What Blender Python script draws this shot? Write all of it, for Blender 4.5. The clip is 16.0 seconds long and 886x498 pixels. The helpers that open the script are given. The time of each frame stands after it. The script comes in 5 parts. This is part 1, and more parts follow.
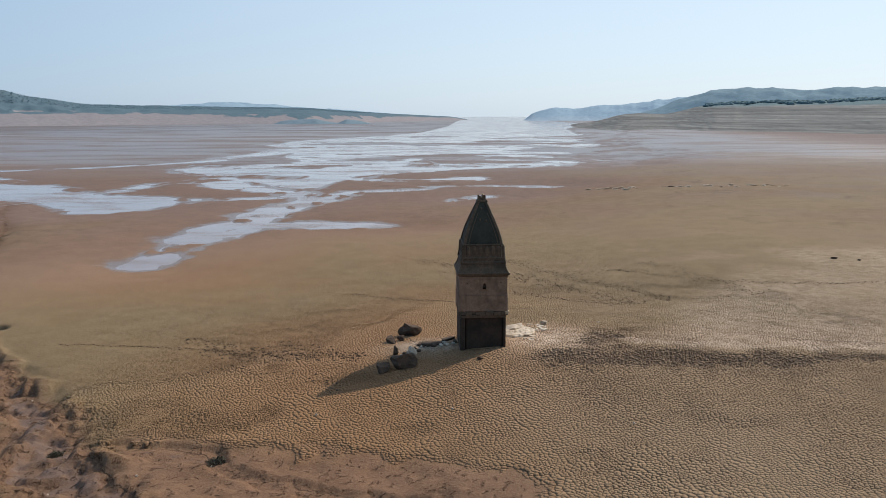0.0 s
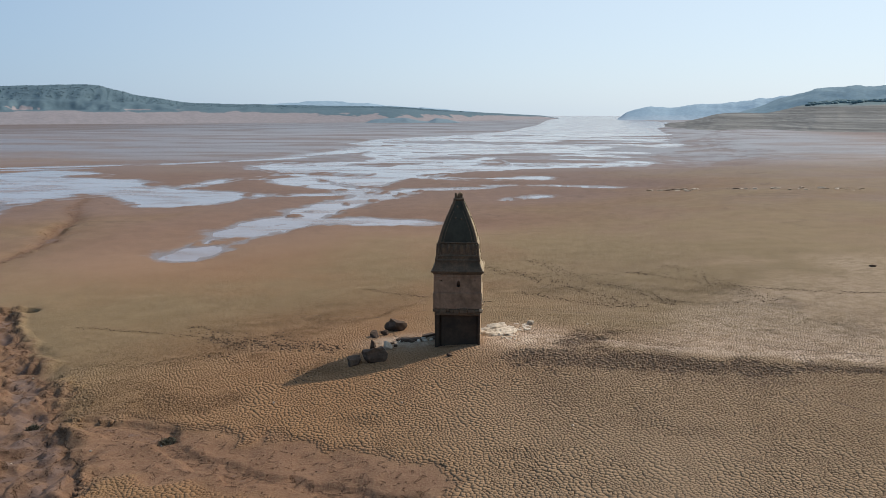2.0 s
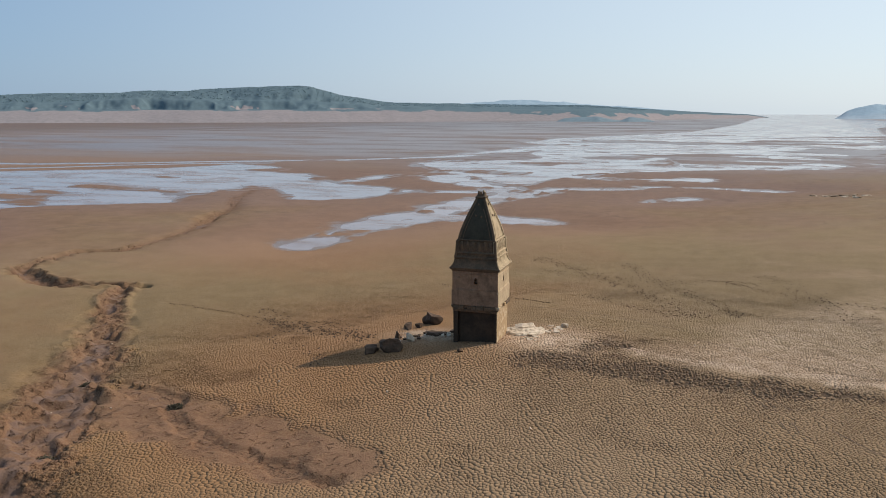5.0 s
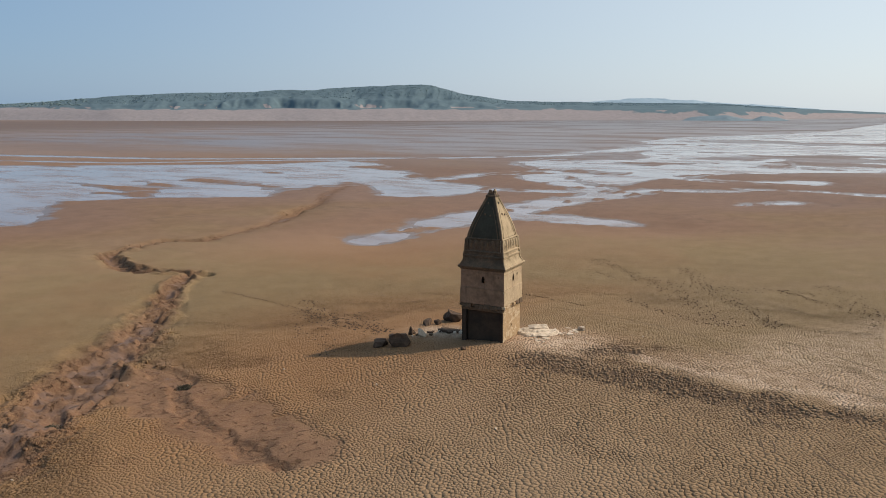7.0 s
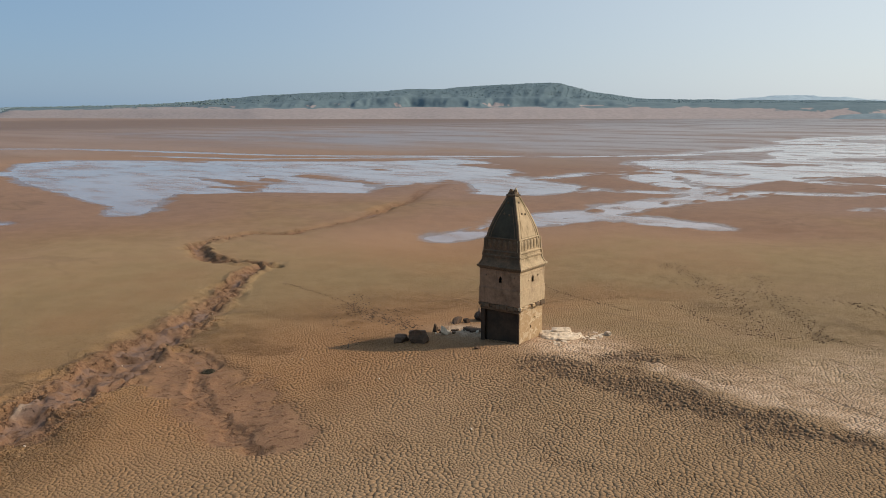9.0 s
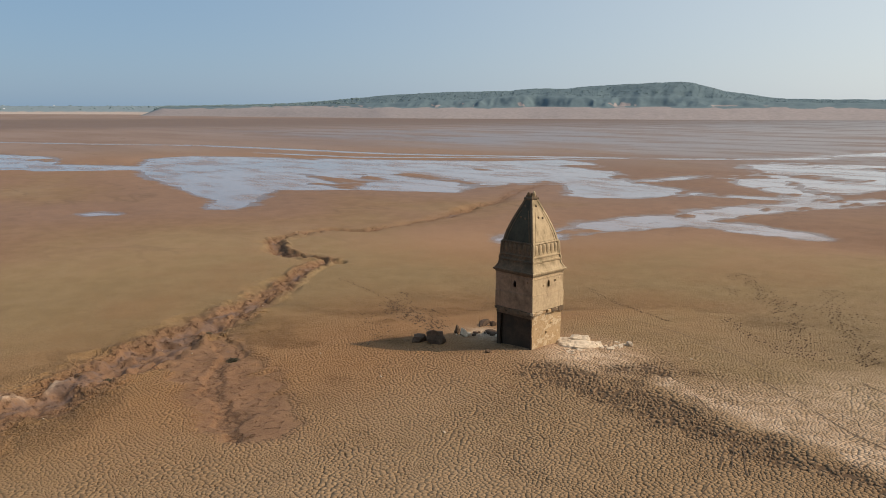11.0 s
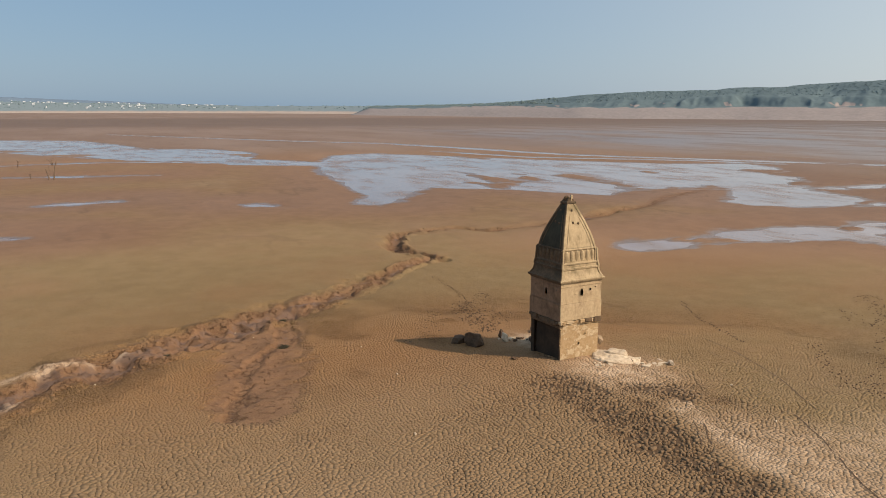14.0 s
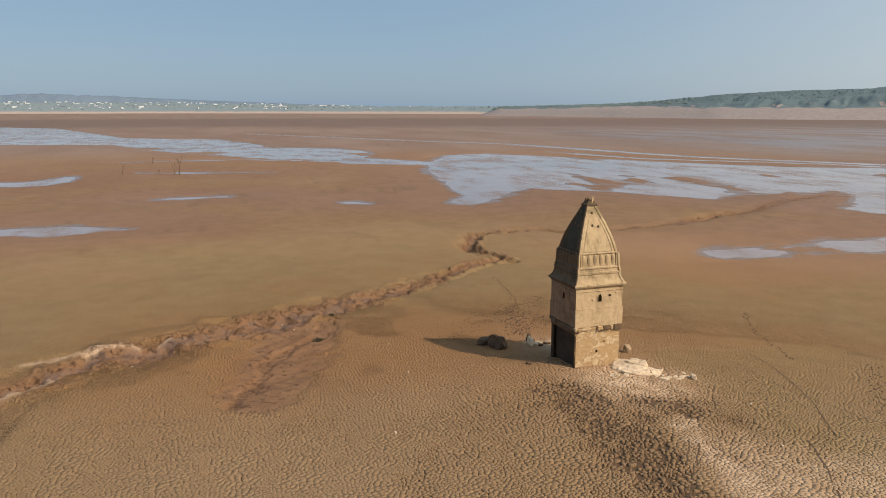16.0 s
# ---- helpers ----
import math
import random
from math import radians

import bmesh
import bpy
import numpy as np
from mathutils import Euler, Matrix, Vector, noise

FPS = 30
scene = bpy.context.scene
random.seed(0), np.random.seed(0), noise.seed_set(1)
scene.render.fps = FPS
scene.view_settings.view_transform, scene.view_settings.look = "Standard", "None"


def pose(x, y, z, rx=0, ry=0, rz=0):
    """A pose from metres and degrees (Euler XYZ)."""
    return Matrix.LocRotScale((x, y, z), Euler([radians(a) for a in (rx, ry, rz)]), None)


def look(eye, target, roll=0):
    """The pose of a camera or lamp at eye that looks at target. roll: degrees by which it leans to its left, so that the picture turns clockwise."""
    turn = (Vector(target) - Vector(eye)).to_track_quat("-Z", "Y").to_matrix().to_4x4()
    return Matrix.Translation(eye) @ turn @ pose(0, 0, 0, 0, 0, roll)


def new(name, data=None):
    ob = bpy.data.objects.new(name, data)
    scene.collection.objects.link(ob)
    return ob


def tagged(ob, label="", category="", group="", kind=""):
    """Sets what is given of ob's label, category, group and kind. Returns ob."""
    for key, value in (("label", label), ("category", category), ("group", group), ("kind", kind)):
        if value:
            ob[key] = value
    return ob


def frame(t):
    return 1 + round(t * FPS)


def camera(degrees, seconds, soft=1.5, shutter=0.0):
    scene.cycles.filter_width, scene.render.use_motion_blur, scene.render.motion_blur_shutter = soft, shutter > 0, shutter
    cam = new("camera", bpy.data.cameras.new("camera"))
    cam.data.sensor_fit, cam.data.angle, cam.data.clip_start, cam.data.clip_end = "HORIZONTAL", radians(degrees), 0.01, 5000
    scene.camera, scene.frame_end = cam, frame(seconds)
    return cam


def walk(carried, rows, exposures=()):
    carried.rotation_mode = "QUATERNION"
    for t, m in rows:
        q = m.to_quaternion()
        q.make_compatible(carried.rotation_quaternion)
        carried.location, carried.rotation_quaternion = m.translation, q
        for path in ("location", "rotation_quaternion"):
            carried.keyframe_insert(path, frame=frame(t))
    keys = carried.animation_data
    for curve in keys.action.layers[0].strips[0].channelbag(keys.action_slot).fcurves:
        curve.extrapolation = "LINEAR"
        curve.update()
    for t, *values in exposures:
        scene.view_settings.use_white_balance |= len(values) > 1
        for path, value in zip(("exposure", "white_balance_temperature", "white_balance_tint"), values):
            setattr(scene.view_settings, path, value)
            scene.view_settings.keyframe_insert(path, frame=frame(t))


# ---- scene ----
import collections

cam = camera(60.1, 16.0, soft=0.85)
METRES, EYE, TILT, LEAN, TURN = 69.5, 19.5, 0.1, -2.7, 0.0
ROWS = [
    (0.0, 0.0, 0.0, 0.0, -0.5, -10.16, 2.79),
    (0.5, 0.0321, -0.0021, -0.0017, 0.95, -10.08, 2.72),
    (1.0, 0.0648, -0.0033, -0.0032, 2.54, -10.03, 2.73),
    (1.5, 0.0977, -0.0037, -0.0047, 4.36, -9.98, 2.73),
    (2.0, 0.1306, -0.0033, -0.0063, 6.4, -9.91, 2.69),
    (2.5, 0.1633, -0.0016, -0.0077, 8.62, -9.86, 2.74),
    (3.0, 0.1959, 0.0015, -0.0092, 10.98, -9.77, 2.8),
    (3.5, 0.2286, 0.0063, -0.0109, 13.67, -9.67, 2.78),
    (4.0, 0.261, 0.0127, -0.0126, 16.21, -9.54, 2.73),
    (6.5, 0.4126, 0.0637, -0.02, 27.71, -9.09, 2.49),
    (7.0, 0.4412, 0.0784, -0.0215, 30.03, -9.02, 2.45),
    (7.5, 0.4686, 0.0942, -0.023, 32.35, -8.93, 2.46),
    (8.0, 0.4949, 0.1112, -0.0245, 34.71, -8.86, 2.4),
    (8.5, 0.52, 0.1291, -0.0258, 37.21, -8.81, 2.34),
    (9.0, 0.5441, 0.1483, -0.0267, 39.7, -8.73, 2.34),
    (11.5, 0.6497, 0.2566, -0.0295, 51.54, -8.36, 1.77),
    (12.0, 0.667, 0.2814, -0.0302, 54.12, -8.3, 1.72),
    (12.5, 0.683, 0.3069, -0.0311, 56.45, -8.23, 1.63),
    (13.0, 0.6978, 0.3328, -0.0318, 58.88, -8.16, 1.46),
    (13.5, 0.7116, 0.3594, -0.0328, 61.36, -8.09, 1.39),
    (14.0, 0.7243, 0.3865, -0.0337, 63.78, -8.02, 1.27),
    (14.5, 0.7355, 0.4138, -0.0346, 66.0, -7.96, 1.16),
    (15.0, 0.7458, 0.4417, -0.0358, 68.45, -7.92, 1.1),
    (15.5, 0.7546, 0.4701, -0.0368, 70.97, -7.85, 0.99),
    (16.0, 0.7621, 0.4988, -0.0374, 73.44, -7.81, 0.9),
]
walk(cam, [(t, pose(0, 0, EYE, TILT, LEAN, TURN) @ pose(METRES * x, METRES * y, METRES * z, 90 + pitch, roll, yaw)) for t, x, y, z, yaw, pitch, roll in ROWS],
     exposures=((0.0, 0.06, 6000, 11), (8.0, 0.1, 6750, 13), (16.0, 0.22, 7600, 15)))

# ---- world and sun ----
SUN = Vector((11.6, 8.8, 12.9)).normalized()
world = bpy.data.worlds.new("world")
scene.world = world
world.use_nodes = True
wt = world.node_tree
sky = wt.nodes.new("ShaderNodeTexSky")
sky.sky_type = "NISHITA"
sky.sun_disc = False
sky.sun_elevation = math.asin(SUN.z)
sky.sun_rotation = math.atan2(SUN.x, SUN.y)
sky.altitude = 100
sky.air_density, sky.dust_density, sky.ozone_density = 1.0, 1.0, 2.0
wt.nodes["Background"].inputs["Strength"].default_value = 0.1
way = wt.nodes.new("ShaderNodeTexCoord")       # dusty haze, whiter on the sun's side of the sky
dot = wt.nodes.new("ShaderNodeVectorMath")
dot.operation = "DOT_PRODUCT"
flat_sun = Vector((SUN.x, SUN.y, 0)).normalized()
dot.inputs[1].default_value = flat_sun
wt.links.new(way.outputs["Generated"], dot.inputs[0])
toward = wt.nodes.new("ShaderNodeMapRange")
toward.interpolation_type = "SMOOTHSTEP"
toward.inputs["From Min"].default_value, toward.inputs["From Max"].default_value = -0.75, 1.0
wt.links.new(dot.outputs["Value"], toward.inputs["Value"])
haze = wt.nodes.new("ShaderNodeMix")
haze.data_type = "RGBA"
haze.inputs[6].default_value = (1.55, 3.1, 5.1, 1)
haze.inputs[7].default_value = (7.6, 8.6, 9.0, 1)
wt.links.new(toward.outputs[0], haze.inputs["Factor"])
veil = wt.nodes.new("ShaderNodeMix")
veil.data_type = "RGBA"
veil.inputs["Factor"].default_value = 0.75
wt.links.new(sky.outputs[0], veil.inputs[6])
wt.links.new(haze.outputs[2], veil.inputs[7])
wt.links.new(veil.outputs[2], wt.nodes["Background"].inputs["Color"])
sun = new("sun", bpy.data.lights.new("sun", "SUN"))
sun.data.energy, sun.data.angle, sun.data.color = 3.7, radians(0.6), (1.0, 0.9, 0.76)
sun.matrix_world = look(SUN * 100, (0, 0, 0))

# ---- small tools ----
rng = np.random.default_rng(7)


def hash2(ix, iy, seed):
    h = (ix.astype(np.int64) * 374761393 + iy.astype(np.int64) * 668265263 + seed * 144665) & 0xFFFFFFFF
    h = ((h ^ (h >> 13)) * 1274126177) & 0xFFFFFFFF
    return ((h ^ (h >> 16)) & 0xFFFF) / 65535.0


def vnoise(x, y, seed=0):
    """Smooth value noise, 0 to 1, one lump a unit."""
    ix, iy = np.floor(x), np.floor(y)
    fx, fy = x - ix, y - iy
    fx, fy = fx * fx * (3 - 2 * fx), fy * fy * (3 - 2 * fy)
    a, b = hash2(ix, iy, seed), hash2(ix + 1, iy, seed)
    c, d = hash2(ix, iy + 1, seed), hash2(ix + 1, iy + 1, seed)
    return (a * (1 - fx) + b * fx) * (1 - fy) + (c * (1 - fx) + d * fx) * fy


def fbm(x, y, seed=0, octaves=4):
    total, amp, norm = 0, 1.0, 0
    for k in range(octaves):
        total, norm = total + amp * vnoise(x * 2 ** k + 17.3 * k, y * 2 ** k - 9.1 * k, seed + k), norm + amp
        amp *= 0.5
    return total / norm


def smooth(a, b, v):
    t = np.clip((v - a) / (b - a), 0, 1)
    return t * t * (3 - 2 * t)


def poly_depth(x, y, pts):
    """How deep (metres) each place lies inside the outline pts; negative outside it."""
    best, inside = np.full(x.shape, 1e9), np.zeros(x.shape, bool)
    for (ax, ay), (bx, by) in zip(pts, pts[1:] + pts[:1]):
        dx, dy = bx - ax, by - ay
        t = np.clip(((x - ax) * dx + (y - ay) * dy) / (dx * dx + dy * dy), 0, 1)
        best = np.minimum(best, (x - ax - t * dx) ** 2 + (y - ay - t * dy) ** 2)
        if dy:
            inside ^= ((ay > y) != (by > y)) & (x < dx * (y - ay) / dy + ax)
    return np.where(inside, 1, -1) * np.sqrt(best)


def line_depth(x, y, pts):
    """How deep each place lies inside a channel along pts of (x, y, half width)."""
    best = np.full(x.shape, -1e9)
    for (ax, ay, aw), (bx, by, bw) in zip(pts, pts[1:]):
        dx, dy = bx - ax, by - ay
        t = np.clip(((x - ax) * dx + (y - ay) * dy) / (dx * dx + dy * dy), 0, 1)
        best = np.maximum(best, aw + t * (bw - aw) - np.hypot(x - ax - t * dx, y - ay - t * dy))
    return best


def part(name, bm, material, parent=None, label="", flat=True):
    """Links a bmesh as one mesh object under a thing or a part."""
    me = bpy.data.meshes.new(name)
    bm.normal_update()
    bm.to_mesh(me)
    bm.free()
    me.materials.append(material)
    if not flat:
        me.polygons.foreach_set("use_smooth", [True] * len(me.polygons))
    ob = new(name, me)
    if parent:
        ob.parent = parent
    if label:
        ob["label"] = label
    return ob


def mesh_from(name, verts, faces, material, flat=True):
    me = bpy.data.meshes.new(name)
    me.from_pydata(verts, [], faces)
    me.materials.append(material)
    if not flat:
        me.polygons.foreach_set("use_smooth", [True] * len(me.polygons))
    return new(name, me)


def grid_mesh(name, X, Y, Z, material, flat=False):
    """A mesh over rows and columns of places, made in one go."""
    n, m = X.shape
    me = bpy.data.meshes.new(name)
    me.vertices.add(n * m)
    me.vertices.foreach_set("co", np.stack([X, Y, Z], -1).astype(np.float32).ravel())
    i = (np.arange(n - 1)[:, None] * m + np.arange(m - 1)[None]).ravel()
    loops = np.stack([i, i + 1, i + m + 1, i + m], -1).ravel()
    me.loops.add(loops.size)
    me.loops.foreach_set("vertex_index", loops.astype(np.int32))
    me.polygons.add(i.size)
    me.polygons.foreach_set("loop_start", np.arange(0, loops.size, 4, dtype=np.int32))
    me.polygons.foreach_set("use_smooth", np.full(i.size, not flat))
    me.update(calc_edges=True)
    me.materials.append(material)
    return new(name, me)


class Nodes:
    """Short hand for node materials."""

    def __init__(self, name):
        self.mat = bpy.data.materials.new(name)
        self.mat.use_nodes = True
        self.t = self.mat.node_tree
        self.bsdf = self.t.nodes["Principled BSDF"]
        self.co = self.t.nodes.new("ShaderNodeTexCoord").outputs["Object"]

    def put(self, socket, value):
        if hasattr(value, "links"):
            self.t.links.new(value, socket)
        else:
            socket.default_value = value

    def set(self, **values):
        for key, value in values.items():
            self.put(self.bsdf.inputs[key.replace("_", " ")], value)
        return self.mat

    def scaled(self, sx, sy, sz):
        n = self.t.nodes.new("ShaderNodeMapping")
        n.inputs["Scale"].default_value = (sx, sy, sz)
        self.t.links.new(self.co, n.inputs["Vector"])
        return n.outputs[0]

    def noise(self, scale, detail=4, rough=0.55, vector=None):
        n = self.t.nodes.new("ShaderNodeTexNoise")
        n.inputs["Scale"].default_value, n.inputs["Detail"].default_value, n.inputs["Roughness"].default_value = scale, detail, rough
        self.t.links.new(vector or self.co, n.inputs["Vector"])
        return n.outputs["Fac"]

    def voronoi(self, scale, feature="F1", vector=None, out="Distance", dims="3D"):
        n = self.t.nodes.new("ShaderNodeTexVoronoi")
        n.voronoi_dimensions = dims
        n.feature = feature
        n.inputs["Scale"].default_value = scale
        self.t.links.new(vector or self.co, n.inputs["Vector"])
        return n.outputs[out]

    def attr(self, name):
        n = self.t.nodes.new("ShaderNodeAttribute")
        n.attribute_name = name
        return n.outputs["Fac"]

    def math(self, op, a, b=0.0, clamp=False):
        n = self.t.nodes.new("ShaderNodeMath")
        n.operation, n.use_clamp = op, clamp
        self.put(n.inputs[0], a)
        self.put(n.inputs[1], b)
        return n.outputs[0]

    def ramp(self, value, lo, hi, a=0.0, b=1.0):
        n = self.t.nodes.new("ShaderNodeMapRange")
        n.interpolation_type = "SMOOTHSTEP"
        for k, v in zip(("Value", "From Min", "From Max", "To Min", "To Max"), (value, lo, hi, a, b)):
            self.put(n.inputs[k], v)
        return n.outputs[0]

    def mix(self, fac, a, b, blend="MIX"):
        n = self.t.nodes.new("ShaderNodeMix")
        n.data_type, n.blend_type = "RGBA", blend
        self.put(n.inputs["Factor"], fac)
        for socket, v in ((n.inputs[6], a), (n.inputs[7], b)):
            self.put(socket, (*v, 1) if isinstance(v, tuple) else v)
        return n.outputs[2]

    def warp(self, amount, scale):
        """The place, shaken by noise."""
        n = self.t.nodes.new("ShaderNodeTexNoise")
        n.inputs["Scale"].default_value, n.inputs["Detail"].default_value = scale, 3
        self.t.links.new(self.co, n.inputs["Vector"])
        v = self.t.nodes.new("ShaderNodeVectorMath")
        v.operation = "MULTIPLY_ADD"
        self.t.links.new(n.outputs["Color"], v.inputs[0])
        v.inputs[1].default_value = (amount,) * 3
        self.t.links.new(self.co, v.inputs[2])
        return v.outputs[0]

    def bump(self, height, strength=0.5, distance=0.05, before=None):
        n = self.t.nodes.new("ShaderNodeBump")
        n.inputs["Strength"].default_value, n.inputs["Distance"].default_value = strength, distance
        self.t.links.new(height, n.inputs["Height"])
        if before:
            self.t.links.new(before, n.inputs["Normal"])
        return n.outputs[0]


# ---- materials ----
def mud_material():
    m = Nodes("dry_mud")
    wet, red, pale, tramp, green, haze_grey = (m.attr(k) for k in ("wet", "red", "pale", "tramp", "green", "haze_grey"))
    bare = m.ramp(m.attr("plated"), 0.02, 0.22, 1.0, 0.0)
    crack = m.math("MULTIPLY", m.attr("crack"), bare)
    big, mid, fine = m.noise(0.03, 5), m.noise(0.35, 5), m.noise(7.0, 5, 0.65)
    col = m.mix(m.ramp(big, 0.35, 0.65), (0.232, 0.118, 0.052), (0.272, 0.147, 0.07))
    col = m.mix(m.attr("buff"), col, m.mix(m.ramp(big, 0.35, 0.65), (0.215, 0.137, 0.076), (0.256, 0.168, 0.099)))
    # Far mud: distance haze painted in as a greyer colour.
    col = m.mix(m.math("MULTIPLY", haze_grey, 0.85), col, m.mix(m.ramp(m.noise(1.0, 5, 0.6, m.scaled(0.006, 0.02, 1)), 0.35, 0.65), (0.147, 0.117, 0.115), (0.192, 0.16, 0.158)))
    col = m.mix(m.math("MULTIPLY", green, m.ramp(m.noise(0.05, 5), 0.25, 0.6, 0.35, 0.85)), col, m.mix(m.ramp(mid, 0.3, 0.7), (0.188, 0.132, 0.066), (0.22, 0.156, 0.082)))
    col = m.mix(red, col, m.mix(m.ramp(mid, 0.3, 0.7), (0.13, 0.066, 0.04), (0.185, 0.098, 0.06)))
    col = m.mix(m.math("MULTIPLY", m.attr("mire"), 0.75), col, (0.108, 0.083, 0.08))
    # old shorelines left by the falling water
    level_line = m.math("ABSOLUTE", m.math("SUBTRACT", m.noise(1.0, 4, 0.55, m.scaled(0.012, 0.03, 1)), 0.5))
    col = m.mix(m.math("MULTIPLY", m.math("MULTIPLY", m.ramp(level_line, 0.0, 0.012, 1.0, 0.0), m.ramp(m.noise(0.06, 4), 0.45, 0.6)), m.math("MULTIPLY", haze_grey, 0.5)), col, (0.075, 0.05, 0.038))
    col = m.mix(m.math("MULTIPLY", pale, m.ramp(m.noise(0.9, 5, 0.65), 0.35, 0.62, 0.35, 0.95)), col, (0.5, 0.365, 0.255))
    # drying cracks, broken into short open strokes
    open_ = m.math("MULTIPLY", m.ramp(m.noise(0.25, 5), 0.35, 0.6, 0.45, 1.0), m.ramp(m.noise(4.6, 3), 0.43, 0.55))
    shaken = m.warp(0.22, 3.0)
    edge = m.voronoi(4.3, "DISTANCE_TO_EDGE", shaken, dims="2D")
    plate = m.voronoi(4.3, "F1", shaken, "Color", "2D")
    some = m.math("MAXIMUM", open_, m.math("MULTIPLY", tramp, 0.5))
    gap = m.math("MULTIPLY", m.math("MULTIPLY", m.ramp(edge, 0.03, m.math("ADD", 0.095, m.math("MULTIPLY", tramp, 0.09)), 1.0, 0.0), some), crack)
    pillow = m.math("MULTIPLY", m.math("MULTIPLY", m.ramp(edge, 0.0, 0.16, 1.0, 0.0), m.ramp(some, 0.0, 0.6, 0.15, 1.0)), crack)
    # broken edges in the washed-out red mud, their shadow painted dark
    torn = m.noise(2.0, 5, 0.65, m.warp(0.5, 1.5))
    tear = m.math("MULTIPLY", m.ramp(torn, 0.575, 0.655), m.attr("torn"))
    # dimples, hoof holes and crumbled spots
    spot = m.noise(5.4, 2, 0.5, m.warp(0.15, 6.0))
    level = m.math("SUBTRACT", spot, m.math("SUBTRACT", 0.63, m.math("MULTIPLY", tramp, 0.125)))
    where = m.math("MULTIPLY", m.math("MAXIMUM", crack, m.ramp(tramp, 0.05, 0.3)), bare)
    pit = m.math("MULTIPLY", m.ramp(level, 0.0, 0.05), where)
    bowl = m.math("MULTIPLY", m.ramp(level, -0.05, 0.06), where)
    # Shade inside cracks, pits and tears, painted as dark colour.
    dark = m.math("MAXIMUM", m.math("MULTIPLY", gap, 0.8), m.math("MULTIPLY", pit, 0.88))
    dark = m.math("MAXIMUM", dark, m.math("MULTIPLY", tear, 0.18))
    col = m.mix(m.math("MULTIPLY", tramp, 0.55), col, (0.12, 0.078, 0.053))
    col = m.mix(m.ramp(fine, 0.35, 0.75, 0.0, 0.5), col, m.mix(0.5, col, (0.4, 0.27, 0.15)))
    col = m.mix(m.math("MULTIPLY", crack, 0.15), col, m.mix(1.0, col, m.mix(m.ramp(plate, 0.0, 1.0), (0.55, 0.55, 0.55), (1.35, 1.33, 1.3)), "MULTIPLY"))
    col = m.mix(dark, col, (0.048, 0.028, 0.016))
    piece = m.t.nodes.new("ShaderNodeNewGeometry").outputs["Random Per Island"]
    col = m.mix(m.math("MULTIPLY", m.attr("plated"), 0.35), col, m.mix(1.0, col, m.mix(piece, (0.72, 0.7, 0.68), (1.25, 1.24, 1.22)), "MULTIPLY"))
    col = m.mix(m.math("MULTIPLY", m.attr("under"), 0.75), col, (0.07, 0.044, 0.028))       # crack bottoms painted dark to deepen their shade
    # banks of the gullies: torn edge, undercut shade painted dark on the face, grey wet floor
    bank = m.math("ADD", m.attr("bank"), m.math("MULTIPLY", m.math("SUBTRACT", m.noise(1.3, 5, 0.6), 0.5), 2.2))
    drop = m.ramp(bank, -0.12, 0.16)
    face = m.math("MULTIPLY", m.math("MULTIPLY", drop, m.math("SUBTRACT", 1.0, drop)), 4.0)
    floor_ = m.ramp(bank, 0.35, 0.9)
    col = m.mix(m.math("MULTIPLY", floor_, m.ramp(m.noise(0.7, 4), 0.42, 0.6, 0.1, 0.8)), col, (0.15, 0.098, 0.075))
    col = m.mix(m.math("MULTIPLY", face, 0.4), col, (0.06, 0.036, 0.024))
    # wet fringe, and far flats with wet sheen, greyed also for haze
    fringe = m.math("ADD", wet, m.math("MULTIPLY", m.math("SUBTRACT", m.noise(0.25, 5), 0.5), 5.0))
    damp = m.math("MAXIMUM", m.ramp(fringe, -3.2, -0.4), m.math("MULTIPLY", m.attr("sheen"), m.ramp(m.noise(1.0, 5, 0.6, m.scaled(0.01, 0.03, 1)), 0.35, 0.6, 0.55, 1.0)))
    col = m.mix(m.math("MULTIPLY", damp, 0.55), col, (0.135, 0.1, 0.085))
    rough = m.ramp(m.math("MAXIMUM", damp, m.math("MULTIPLY", floor_, 0.45)), 0.0, 1.0, 0.92, 0.3)
    height = m.math("ADD", m.math("MULTIPLY", m.math("MAXIMUM", m.math("MAXIMUM", pillow, tear), bowl), -1.0), m.math("MULTIPLY", fine, 0.35))
    nrm = m.bump(height, 1.0, 0.18)
    nrm = m.bump(mid, 0.4, 0.3, nrm)
    nrm = m.bump(m.math("MULTIPLY", drop, -1.0), 0.4, 0.3, nrm)
    return m.set(Base_Color=col, Roughness=rough, Normal=nrm, Specular_IOR_Level=m.math("ADD", m.math("MULTIPLY", damp, 0.4), m.ramp(dark, 0.0, 0.5, 0.11, 0.0)))


def water_material():
    m = Nodes("shallow_water")
    r = m.noise(0.02, 4, 0.6)
    silt = m.noise(1.0, 6, 0.65, m.scaled(0.05, 0.11, 1))
    col = m.mix(m.ramp(r, 0.35, 0.65), (0.3, 0.228, 0.205), (0.23, 0.178, 0.165))
    col = m.mix(m.ramp(silt, 0.44, 0.62, 0.0, 0.75), col, (0.2, 0.132, 0.095))
    nrm = m.bump(m.noise(0.9, 3, 0.5), 0.06, 0.05)
    return m.set(Base_Color=col, Roughness=m.ramp(silt, 0.42, 0.7, 0.1, 0.34), Normal=nrm, IOR=1.33, Specular_IOR_Level=0.55)


